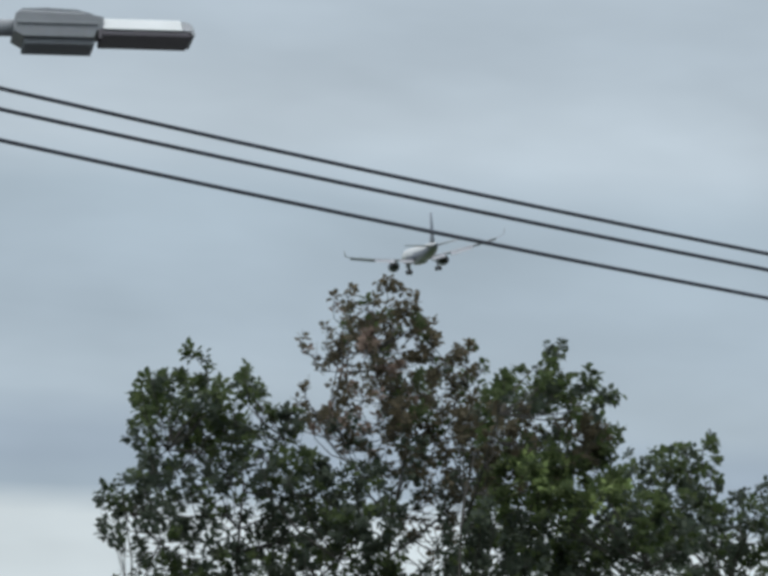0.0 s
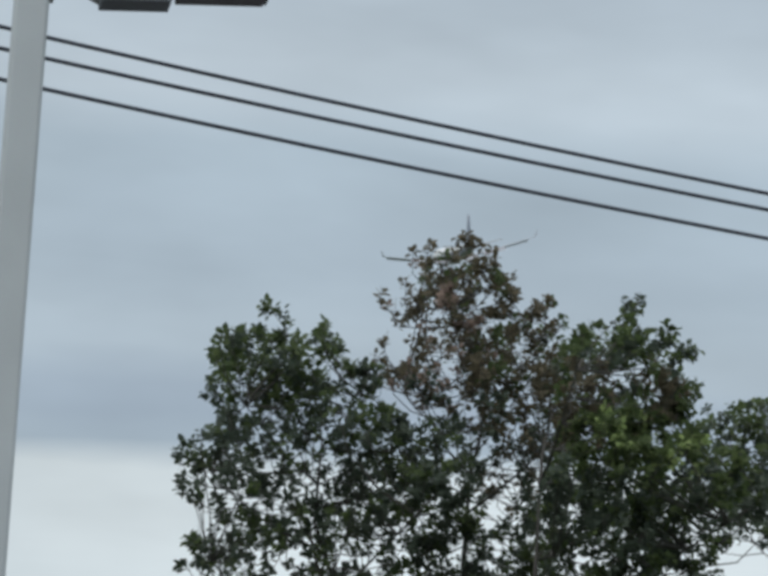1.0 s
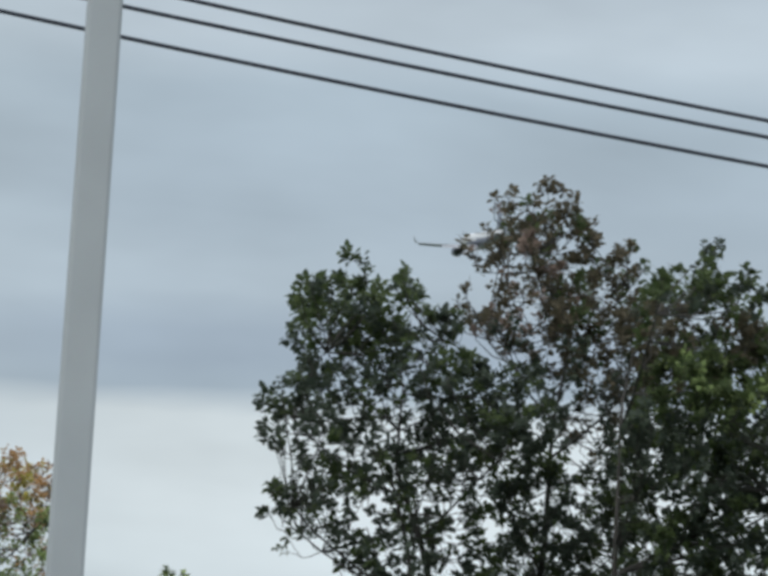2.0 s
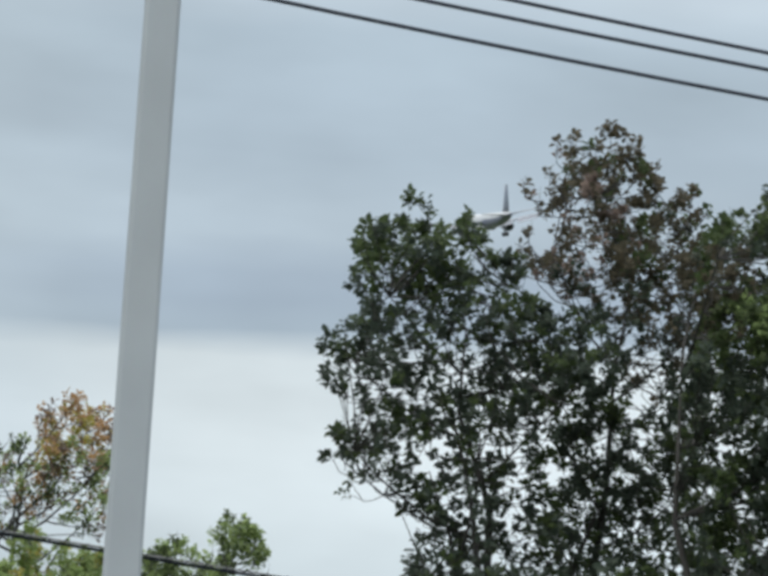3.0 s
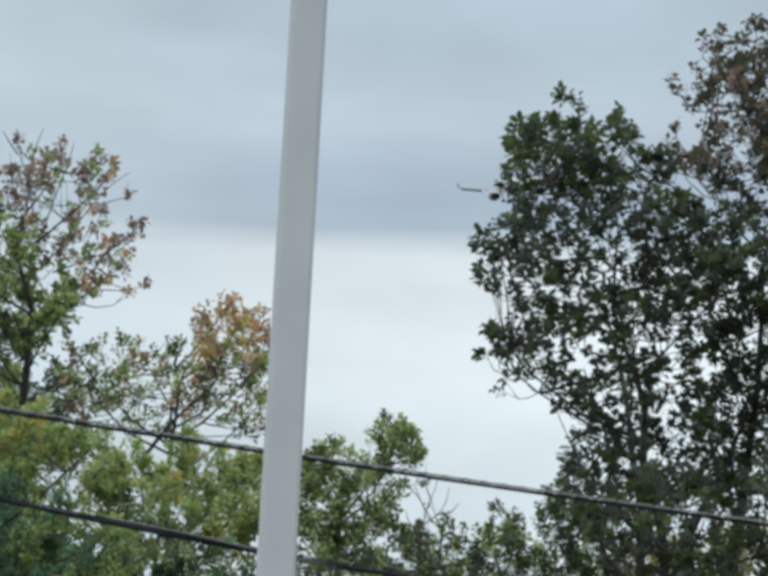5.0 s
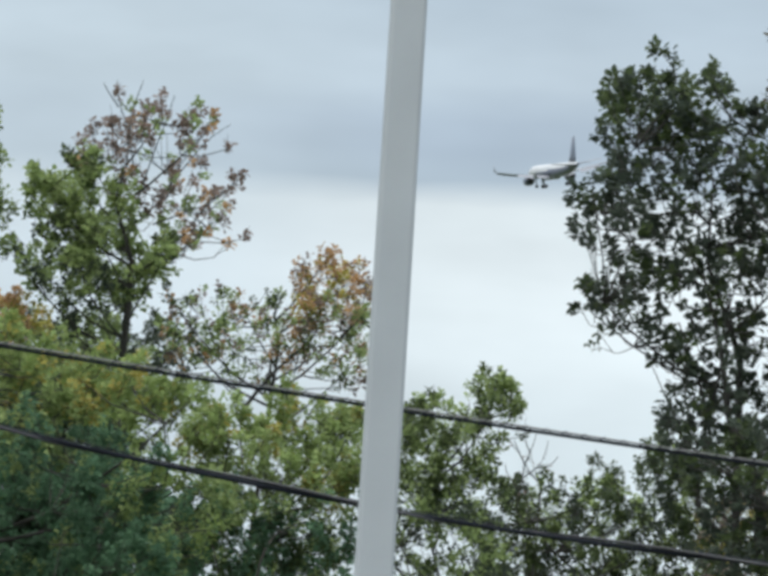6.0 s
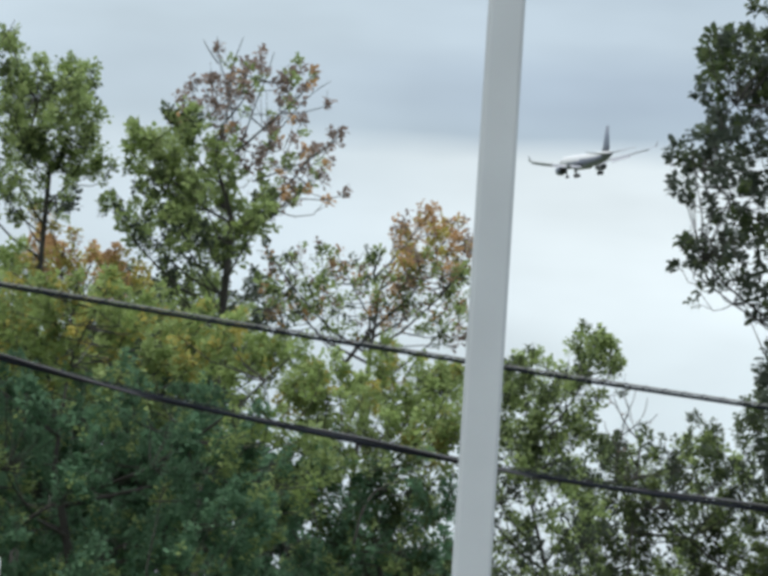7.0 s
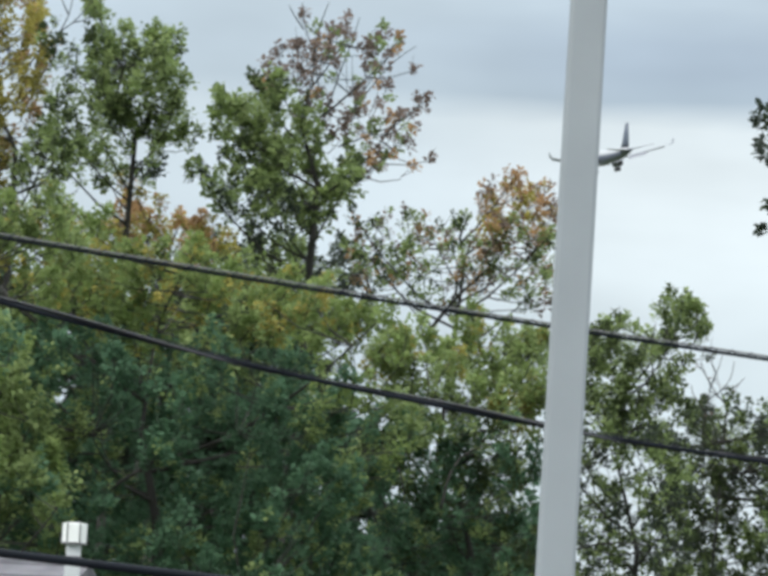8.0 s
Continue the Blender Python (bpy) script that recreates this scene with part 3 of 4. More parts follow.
green_tree = tree("tall green tree with upright leafy shoots, leaves darkened as if backlit", (3.07, 92.0), [
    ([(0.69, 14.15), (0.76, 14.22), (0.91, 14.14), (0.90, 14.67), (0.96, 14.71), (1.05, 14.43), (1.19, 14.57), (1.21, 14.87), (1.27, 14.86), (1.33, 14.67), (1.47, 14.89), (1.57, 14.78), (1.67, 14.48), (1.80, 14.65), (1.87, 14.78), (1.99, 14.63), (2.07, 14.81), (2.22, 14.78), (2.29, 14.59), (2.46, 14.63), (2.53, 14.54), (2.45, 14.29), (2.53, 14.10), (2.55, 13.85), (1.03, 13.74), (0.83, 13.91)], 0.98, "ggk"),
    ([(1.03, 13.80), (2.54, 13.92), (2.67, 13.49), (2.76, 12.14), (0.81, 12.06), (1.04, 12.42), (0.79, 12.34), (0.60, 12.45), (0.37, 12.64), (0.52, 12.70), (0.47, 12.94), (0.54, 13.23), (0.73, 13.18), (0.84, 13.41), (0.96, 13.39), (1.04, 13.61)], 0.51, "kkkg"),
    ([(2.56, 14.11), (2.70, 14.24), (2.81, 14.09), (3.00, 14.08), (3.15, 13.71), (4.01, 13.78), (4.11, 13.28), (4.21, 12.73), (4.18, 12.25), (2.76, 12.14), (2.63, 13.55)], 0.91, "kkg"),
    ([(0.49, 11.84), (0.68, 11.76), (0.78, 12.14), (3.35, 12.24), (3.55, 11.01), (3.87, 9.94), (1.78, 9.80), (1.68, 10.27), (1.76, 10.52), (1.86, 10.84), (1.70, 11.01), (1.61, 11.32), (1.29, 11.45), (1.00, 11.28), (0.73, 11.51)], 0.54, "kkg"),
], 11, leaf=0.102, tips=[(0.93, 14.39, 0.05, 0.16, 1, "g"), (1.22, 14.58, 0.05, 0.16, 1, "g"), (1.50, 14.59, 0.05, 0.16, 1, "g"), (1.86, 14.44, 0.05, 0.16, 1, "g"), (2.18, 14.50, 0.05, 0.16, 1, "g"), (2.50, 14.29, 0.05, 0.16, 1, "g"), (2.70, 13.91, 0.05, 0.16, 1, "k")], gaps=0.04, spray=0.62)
bare_limb(green_tree, [(-0.92, -0.30, 9.82), (-1.16, -0.30, 10.30), (-1.32, -0.30, 10.63), (-1.51, -0.30, 11.02), (-1.67, -0.30, 11.42)], 0.010, 0.004)
bare_limb(green_tree, [(-0.04, -0.40, 8.45), (-0.49, -0.40, 8.79), (-0.77, -0.40, 9.14), (-0.75, -0.40, 9.57), (-0.71, -0.40, 10.32)], 0.055, 0.020)
bare_limb(green_tree, [(-0.71, -0.40, 10.29), (-0.81, -0.40, 10.59), (-0.93, -0.40, 10.92), (-1.13, -0.40, 11.41)], 0.024, 0.008)
bare_limb(green_tree, [(-0.71, -0.40, 10.26), (-0.61, -0.40, 10.63), (-0.55, -0.40, 11.07), (-0.46, -0.40, 11.57)], 0.024, 0.008)
bare_limb(green_tree, [(-0.02, -0.50, 8.44), (0.01, -0.50, 9.12), (-0.18, -0.50, 9.78), (-0.42, -0.50, 10.17), (-0.51, -0.50, 10.69), (-0.64, -0.50, 11.30), (-0.86, -0.50, 12.03)], 0.070, 0.018)
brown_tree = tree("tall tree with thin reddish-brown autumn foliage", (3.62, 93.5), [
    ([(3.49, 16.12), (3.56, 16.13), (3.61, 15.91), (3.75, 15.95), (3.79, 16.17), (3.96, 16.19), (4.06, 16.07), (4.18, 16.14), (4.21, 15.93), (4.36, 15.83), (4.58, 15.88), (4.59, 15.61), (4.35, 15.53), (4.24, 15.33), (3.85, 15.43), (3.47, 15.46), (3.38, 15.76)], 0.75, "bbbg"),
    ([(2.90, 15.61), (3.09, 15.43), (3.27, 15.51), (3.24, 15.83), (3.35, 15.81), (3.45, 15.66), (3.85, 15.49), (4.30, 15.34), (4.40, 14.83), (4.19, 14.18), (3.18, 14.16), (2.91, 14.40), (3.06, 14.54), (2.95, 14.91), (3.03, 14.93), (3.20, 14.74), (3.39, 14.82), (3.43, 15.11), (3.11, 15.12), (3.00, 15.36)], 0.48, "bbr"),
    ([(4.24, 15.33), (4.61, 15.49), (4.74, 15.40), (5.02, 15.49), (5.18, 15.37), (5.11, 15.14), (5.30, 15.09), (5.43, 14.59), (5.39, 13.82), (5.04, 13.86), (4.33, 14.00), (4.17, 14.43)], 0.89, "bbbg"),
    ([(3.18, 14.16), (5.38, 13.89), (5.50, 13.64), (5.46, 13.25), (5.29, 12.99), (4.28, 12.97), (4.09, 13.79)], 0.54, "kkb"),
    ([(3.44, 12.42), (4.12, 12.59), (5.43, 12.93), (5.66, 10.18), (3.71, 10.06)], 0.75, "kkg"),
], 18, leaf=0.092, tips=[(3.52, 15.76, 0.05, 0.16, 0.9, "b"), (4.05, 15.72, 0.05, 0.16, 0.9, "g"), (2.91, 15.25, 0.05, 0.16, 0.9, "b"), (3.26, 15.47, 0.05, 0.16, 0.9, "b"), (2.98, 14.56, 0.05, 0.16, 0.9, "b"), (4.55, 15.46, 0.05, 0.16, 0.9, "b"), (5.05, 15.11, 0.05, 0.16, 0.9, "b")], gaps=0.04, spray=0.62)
bare_limb(brown_tree, [(-0.39, -0.50, 8.56), (-0.27, -0.50, 9.25), (-0.03, -0.50, 9.83), (0.28, -0.50, 10.54), (0.50, -0.50, 11.18)], 0.075, 0.020)
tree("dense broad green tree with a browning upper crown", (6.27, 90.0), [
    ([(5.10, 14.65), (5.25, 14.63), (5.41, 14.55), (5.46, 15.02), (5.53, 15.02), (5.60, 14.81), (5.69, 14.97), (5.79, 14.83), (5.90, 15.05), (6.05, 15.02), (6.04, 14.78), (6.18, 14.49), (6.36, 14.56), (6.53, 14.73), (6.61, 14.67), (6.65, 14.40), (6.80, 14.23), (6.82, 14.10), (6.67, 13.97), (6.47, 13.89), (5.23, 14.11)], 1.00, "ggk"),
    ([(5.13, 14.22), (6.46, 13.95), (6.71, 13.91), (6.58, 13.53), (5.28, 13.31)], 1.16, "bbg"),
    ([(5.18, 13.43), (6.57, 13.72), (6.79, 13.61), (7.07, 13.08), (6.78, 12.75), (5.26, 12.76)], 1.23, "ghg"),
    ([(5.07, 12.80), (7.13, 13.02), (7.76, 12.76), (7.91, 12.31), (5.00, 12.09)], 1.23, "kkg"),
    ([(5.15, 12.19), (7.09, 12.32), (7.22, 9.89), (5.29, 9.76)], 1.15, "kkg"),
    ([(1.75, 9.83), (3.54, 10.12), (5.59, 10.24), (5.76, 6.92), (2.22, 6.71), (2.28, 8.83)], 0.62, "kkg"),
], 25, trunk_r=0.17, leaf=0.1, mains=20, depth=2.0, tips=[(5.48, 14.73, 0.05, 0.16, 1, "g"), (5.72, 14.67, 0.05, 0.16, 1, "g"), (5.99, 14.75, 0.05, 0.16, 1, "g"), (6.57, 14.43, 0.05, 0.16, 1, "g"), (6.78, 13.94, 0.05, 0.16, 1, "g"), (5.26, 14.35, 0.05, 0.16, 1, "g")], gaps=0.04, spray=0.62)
tree("round-topped green tree with open outer boughs", (9.04, 97.0), [
    ([(7.32, 14.54), (7.41, 14.65), (7.57, 14.73), (7.70, 14.71), (7.90, 14.69), (7.96, 14.86), (8.18, 14.91), (8.35, 14.89), (8.52, 15.00), (8.61, 14.88), (8.70, 14.58), (8.81, 14.39), (8.73, 14.12), (8.35, 13.89), (7.49, 13.96)], 0.80, "gk"),
    ([(8.69, 14.19), (8.85, 14.33), (9.04, 14.34), (9.27, 14.43), (9.42, 14.37), (10.16, 14.36), (10.36, 13.28), (7.94, 13.10), (7.63, 13.84), (8.34, 14.03)], 0.76, "kkg"),
], 32, leaf=0.102, tips=[(7.55, 14.40, 0.05, 0.16, 1, "g"), (8.14, 14.58, 0.05, 0.16, 1, "g"), (9.30, 14.10, 0.05, 0.16, 1, "k")], gaps=0.04, spray=0.62)
russet_tree = tree("sparse russet tree with bare branches above green", (-5.67, 101.0), [
    ([(-7.02, 13.86), (-6.83, 14.04), (-6.62, 13.98), (-6.42, 14.10), (-6.01, 14.05), (-5.65, 13.80), (-5.52, 13.32), (-5.06, 13.14), (-4.90, 12.67), (-5.15, 12.38), (-5.55, 12.22), (-6.12, 12.60), (-6.42, 13.00), (-6.76, 12.98), (-6.99, 13.31), (-7.07, 13.58)], 1.10, "hhmgh"),
    # lower boughs: darker leaves mixed in as painted shade
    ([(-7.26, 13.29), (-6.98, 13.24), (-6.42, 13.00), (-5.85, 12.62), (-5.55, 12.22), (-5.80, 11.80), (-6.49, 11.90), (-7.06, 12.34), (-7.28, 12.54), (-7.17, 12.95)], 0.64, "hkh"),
    ([(-6.76, 14.11), (-6.67, 14.18), (-6.48, 14.02), (-6.37, 14.44), (-6.53, 14.67), (-6.30, 14.93), (-6.16, 14.83), (-5.96, 14.95), (-5.84, 15.26), (-5.46, 15.22), (-5.19, 15.13), (-4.70, 15.09), (-4.52, 14.82), (-4.28, 14.77), (-4.37, 14.55), (-4.59, 14.34), (-4.78, 14.05), (-4.37, 14.00), (-4.14, 14.16), (-4.08, 13.81), (-3.97, 13.62), (-4.16, 13.47), (-4.17, 13.06), (-4.52, 13.10), (-4.71, 12.89), (-5.06, 13.07), (-5.53, 13.46), (-5.65, 13.80), (-6.01, 14.05), (-6.42, 14.10)], 0.32, "rrrho"),
], 39, leaf=0.088, mains=22, tips=[(-5.81, 15.06, 0.05, 0.13, 1, "r"), (-4.31, 14.55, 0.05, 0.13, 1, "r"), (-4.14, 13.93, 0.05, 0.13, 1, "r"), (-6.70, 13.95, 0.05, 0.13, 1, "r"), (-4.71, 14.87, 0.05, 0.13, 1, "r"), (-3.99, 13.40, 0.05, 0.13, 1, "r")], spray=0.75)
bare_limb(russet_tree, [(0.06, 0.20, 14.17), (-0.04, 0.20, 14.64), (-0.19, 0.20, 15.05), (-0.24, 0.20, 15.36)], 0.011, 0.004)
bare_limb(russet_tree, [(-0.04, 0.20, 14.64), (0.03, 0.20, 15.06), (0.13, 0.20, 15.38)], 0.011, 0.004)
bare_limb(russet_tree, [(-0.20, 0.20, 14.98), (-0.35, 0.20, 15.18), (-0.43, 0.20, 15.31)], 0.011, 0.004)
bare_limb(russet_tree, [(0.43, 0.20, 13.64), (0.68, 0.20, 14.06), (1.06, 0.20, 14.57), (1.38, 0.20, 14.83)], 0.011, 0.004)
bare_limb(russet_tree, [(0.38, 0.20, 13.36), (0.91, 0.20, 13.59), (1.31, 0.20, 13.82), (1.58, 0.20, 14.11)], 0.011, 0.004)
bare_limb(russet_tree, [(0.46, 0.20, 13.16), (1.07, 0.20, 13.26), (1.49, 0.20, 13.15)], 0.011, 0.004)
bare_limb(russet_tree, [(0.15, 0.20, 13.69), (0.32, 0.20, 14.32), (0.49, 0.20, 14.88), (0.57, 0.20, 15.19)], 0.011, 0.004)
tree("upright green tree with a rounded leafy crown", (-8.12, 100.0), [
    ([(-8.76, 14.45), (-8.69, 15.00), (-8.62, 15.07), (-8.53, 14.80), (-8.31, 14.78), (-8.17, 14.84), (-8.06, 14.73), (-7.76, 14.78), (-7.65, 14.65), (-7.58, 14.86), (-7.46, 14.80), (-7.41, 14.53), (-7.21, 14.13), (-7.13, 13.86), (-7.25, 13.58), (-7.13, 13.38), (-7.32, 13.10), (-7.65, 13.01), (-7.87, 13.21), (-8.22, 13.46), (-8.62, 13.37), (-8.85, 13.83), (-8.84, 14.17)], 1.46, "hhmgh"),
    # sprays under the crown, their shade painted with darker leaves
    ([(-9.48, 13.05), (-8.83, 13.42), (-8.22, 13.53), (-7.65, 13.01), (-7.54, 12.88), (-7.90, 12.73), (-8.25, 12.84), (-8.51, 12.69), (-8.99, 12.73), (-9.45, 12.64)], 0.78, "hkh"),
], 46, leaf=0.08, trunk_r=0.07, tips=[(-8.63, 14.88, 0.05, 0.13, 1, "g"), (-8.23, 14.63, 0.05, 0.13, 1, "h"), (-7.55, 14.64, 0.05, 0.13, 1, "h"), (-7.77, 14.58, 0.05, 0.13, 1, "h"), (-8.82, 13.98, 0.05, 0.13, 1, "g")], spray=0.75)
turning_tree = tree("tree turning yellow at the wood's edge", (-9.32, 98.0), [
    ([(-10.86, 15.34), (-9.45, 15.15), (-9.24, 14.62), (-9.11, 14.16), (-8.99, 13.77), (-9.27, 13.42), (-9.44, 13.01), (-9.76, 11.92), (-10.62, 11.88)], 0.92, "yyyoy"),
    ([(-9.11, 14.10), (-8.93, 14.37), (-8.82, 14.31), (-8.77, 14.05), (-8.65, 13.65), (-8.65, 13.12), (-8.51, 12.59), (-8.86, 12.38), (-9.37, 11.95), (-9.63, 11.93), (-9.49, 12.87), (-9.20, 13.42)], 0.75, "hhg"),
], 53, leaf=0.08, trunk_r=0.07, tips=[(-8.85, 14.06, 0.05, 0.16, 0.9, "g")], spray=0.75)
bare_limb(turning_tree, [(0.16, 0.30, 14.00), (0.30, 0.30, 14.34), (0.42, 0.30, 14.62), (0.47, 0.30, 14.89), (0.55, 0.30, 15.16)], 0.01, 0.004)
bare_limb(turning_tree, [(0.33, 0.30, 14.40), (0.49, 0.30, 14.52), (0.74, 0.30, 14.84), (0.82, 0.30, 15.04)], 0.01, 0.004)
bare_limb(turning_tree, [(0.42, 0.30, 14.62), (0.32, 0.30, 14.81), (0.25, 0.30, 15.08)], 0.01, 0.004)
bare_limb(turning_tree, [(0.49, 0.30, 14.52), (0.65, 0.30, 14.56), (0.81, 0.30, 14.67)], 0.01, 0.004)
tree("small orange autumn sapling between taller trees", (-7.99, 103.0), [
    ([(-8.49, 12.62), (-8.27, 12.95), (-8.12, 12.78), (-7.97, 12.55), (-7.70, 12.68), (-7.38, 12.58), (-6.85, 12.44), (-6.75, 12.06), (-8.41, 11.89)], 0.78, "ooyyo"),
], 60, trunk_r=0.05, leaf=0.08, tips=[(-8.16, 12.58, 0.05, 0.13, 0.9, "o")], spray=0.75)
limbed_tree = tree("thin tree with an orange-red top", (-3.92, 102.0), [
    ([(-3.36, 12.73), (-3.27, 13.01), (-3.11, 13.13), (-2.90, 13.10), (-2.78, 13.28), (-2.59, 13.12), (-2.36, 13.17), (-2.21, 13.04), (-2.14, 12.39), (-2.44, 12.23), (-2.85, 12.28), (-3.20, 12.40)], 0.92, "ooyr"),
    ([(-4.94, 12.64), (-4.74, 12.72), (-4.45, 12.53), (-4.18, 12.62), (-3.83, 12.50), (-3.63, 12.58), (-3.42, 12.59), (-3.20, 12.40), (-2.85, 12.28), (-2.14, 12.39), (-2.11, 11.29), (-2.46, 11.40), (-2.81, 11.52), (-3.36, 11.49), (-3.89, 11.32), (-4.46, 11.56), (-4.94, 11.61), (-5.17, 11.94), (-5.06, 12.36)], 0.57, "hrhgo"),
], 67, trunk_r=0.05, leaf=0.078, tips=[(-2.76, 13.03, 0.05, 0.13, 0.9, "o"), (-3.11, 12.88, 0.05, 0.13, 0.9, "r"), (-2.32, 12.91, 0.05, 0.13, 0.9, "r"), (-4.75, 12.46, 0.05, 0.13, 0.9, "r"), (-4.01, 12.35, 0.05, 0.13, 0.9, "r")], spray=0.75)
bare_limb(limbed_tree, [(-0.00, -0.80, 10.76), (0.23, -0.80, 11.12), (0.52, -0.80, 11.48), (0.84, -0.80, 11.80), (1.06, -0.80, 12.09)], 0.032, 0.010)
bare_limb(limbed_tree, [(0.23, -0.80, 11.12), (0.38, -0.80, 11.40), (0.40, -0.80, 11.68), (0.55, -0.80, 12.09)], 0.018, 0.007)
tree("yellowing tree standing back in the wood", (-8.00, 109.0), [
    ([(-11.84, 13.32), (-10.28, 13.26), (-9.61, 13.15), (-8.92, 12.82), (-7.59, 12.68), (-7.54, 11.94), (-11.73, 11.70)], 0.80, "mmyg"),
    ([(-7.82, 12.89), (-5.08, 12.75), (-4.94, 11.65), (-7.75, 11.78)], 1.15, "kh"),
], 74, leaf=0.08, spray=0.75)
# added filler crown: dark leaf colours stand for shade deep in the wood
tree("dark filler tree for the shaded gaps behind the front trees", (-6.30, 113.0), [
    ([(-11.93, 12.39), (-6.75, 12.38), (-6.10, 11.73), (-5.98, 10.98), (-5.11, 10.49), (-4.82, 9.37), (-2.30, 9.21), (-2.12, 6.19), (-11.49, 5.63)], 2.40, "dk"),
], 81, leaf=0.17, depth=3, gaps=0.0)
limbed_tree = tree("broad bright green tree in front of the wood", (-6.31, 85.0), [
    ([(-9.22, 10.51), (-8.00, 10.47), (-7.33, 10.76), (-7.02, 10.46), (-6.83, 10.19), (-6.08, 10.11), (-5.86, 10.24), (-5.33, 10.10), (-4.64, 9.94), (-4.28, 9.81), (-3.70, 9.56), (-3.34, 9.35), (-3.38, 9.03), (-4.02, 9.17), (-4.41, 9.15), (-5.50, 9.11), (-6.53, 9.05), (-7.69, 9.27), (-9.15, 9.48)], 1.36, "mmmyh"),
    # lower crown: shade under the lighter top is put into the leaf colours
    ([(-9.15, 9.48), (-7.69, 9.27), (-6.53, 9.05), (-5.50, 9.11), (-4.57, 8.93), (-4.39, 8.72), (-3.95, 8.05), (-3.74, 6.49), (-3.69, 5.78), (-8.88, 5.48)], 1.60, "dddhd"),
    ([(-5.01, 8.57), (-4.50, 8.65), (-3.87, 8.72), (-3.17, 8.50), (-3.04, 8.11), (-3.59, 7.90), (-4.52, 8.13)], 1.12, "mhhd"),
], 88, trunk_r=0.15, leaf=0.075, mains=20, depth=2.4, spray=0.75, gaps=0.16)
bare_limb(limbed_tree, [(-0.68, -1.20, 6.97), (-0.44, -1.20, 7.24), (-0.07, -1.20, 7.51), (0.28, -1.20, 7.75)], 0.035, 0.012)
tree("low yellow-green tree beside the lantern", (-8.06, 82.0), [
    ([(-8.80, 8.87), (-7.98, 9.03), (-7.57, 8.72), (-7.42, 8.17), (-7.14, 8.02), (-7.18, 7.80), (-7.38, 7.45), (-7.25, 7.18), (-6.80, 7.10), (-6.90, 6.93), (-7.22, 6.74), (-8.64, 6.55)], 1.52, "mmhhd"),
], 95, trunk_r=0.09, leaf=0.075, spray=0.75)
limbed_tree = tree("mid-height green tree with small gaps in its crown", (-2.84, 88.0), [
    ([(-4.01, 9.53), (-3.83, 9.84), (-3.47, 9.80), (-3.22, 9.58), (-2.89, 10.01), (-2.66, 10.15), (-2.34, 9.81), (-1.99, 9.83), (-1.83, 9.60), (-1.80, 8.65), (-2.57, 8.67), (-3.29, 8.74), (-3.86, 8.95), (-4.00, 9.30)], 1.40, "mhhyh"),
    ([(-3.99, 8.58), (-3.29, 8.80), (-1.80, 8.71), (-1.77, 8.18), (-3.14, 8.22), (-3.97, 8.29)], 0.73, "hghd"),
    # bottom of the crown: leaf colours carry its shade
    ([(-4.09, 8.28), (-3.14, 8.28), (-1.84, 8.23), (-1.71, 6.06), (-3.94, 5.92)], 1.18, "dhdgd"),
], 102, trunk_r=0.1, leaf=0.075, spray=0.75)
bare_limb(limbed_tree, [(-0.19, -1.70, 7.40), (-0.12, -1.70, 7.78), (0.04, -1.70, 8.05), (0.37, -1.70, 8.22)], 0.018, 0.008)
bare_limb(limbed_tree, [(-0.63, -1.70, 7.54), (-0.71, -1.70, 7.83), (-0.83, -1.70, 8.05)], 0.012, 0.006)
limbed_tree = tree("small green tree with tufted top shoots", (-0.78, 97.0), [
    ([(-1.61, 10.70), (-1.51, 10.77), (-1.29, 10.85), (-1.22, 10.95), (-1.12, 10.80), (-0.96, 10.74), (-0.83, 10.88), (-0.75, 11.08), (-0.59, 11.22), (-0.50, 11.29), (-0.36, 11.17), (-0.20, 11.11), (-0.06, 10.92), (0.06, 10.60), (-0.16, 10.52), (-0.43, 10.57), (-0.28, 10.26), (-0.19, 9.93), (-0.37, 9.66), (-0.69, 9.51), (-0.87, 9.24), (-1.53, 9.33), (-1.99, 9.37), (-2.05, 10.42)], 1.15, "hggh"),
    ([(-1.99, 9.37), (-0.69, 9.51), (-0.61, 9.19), (-0.22, 9.21), (0.06, 6.63), (-1.82, 6.52)], 0.65, "hgkh"),
], 109, trunk_r=0.08, leaf=0.078, tips=[(-1.18, 10.72, 0.05, 0.16, 1, "g"), (-0.50, 11.04, 0.05, 0.16, 1, "m"), (-0.17, 10.88, 0.05, 0.16, 1, "m"), (0.04, 10.41, 0.05, 0.16, 1, "g"), (-0.72, 10.85, 0.05, 0.16, 1, "h")], spray=0.75)
bare_limb(limbed_tree, [(-0.88, -1.60, 7.56), (-0.44, -1.60, 7.68), (0.01, -1.60, 7.70), (0.65, -1.60, 7.62)], 0.016, 0.006)
tree("low mixed green thicket along the wood's edge", (2.13, 107.0), [
    ([(-0.73, 10.19), (-0.41, 10.51), (0.00, 10.73), (0.29, 10.75), (0.59, 10.55), (0.88, 10.50), (1.13, 11.05), (1.36, 10.88), (1.71, 10.98), (1.98, 11.39), (2.41, 11.27), (2.59, 11.10), (2.86, 7.70), (-0.51, 7.49)], 1.08, "hgkg"),
    ([(2.62, 10.55), (6.68, 11.15), (6.85, 7.86), (2.79, 7.61)], 0.86, "hyr"),
], 116, trunk_r=0.06, leaf=0.08, spray=0.75)
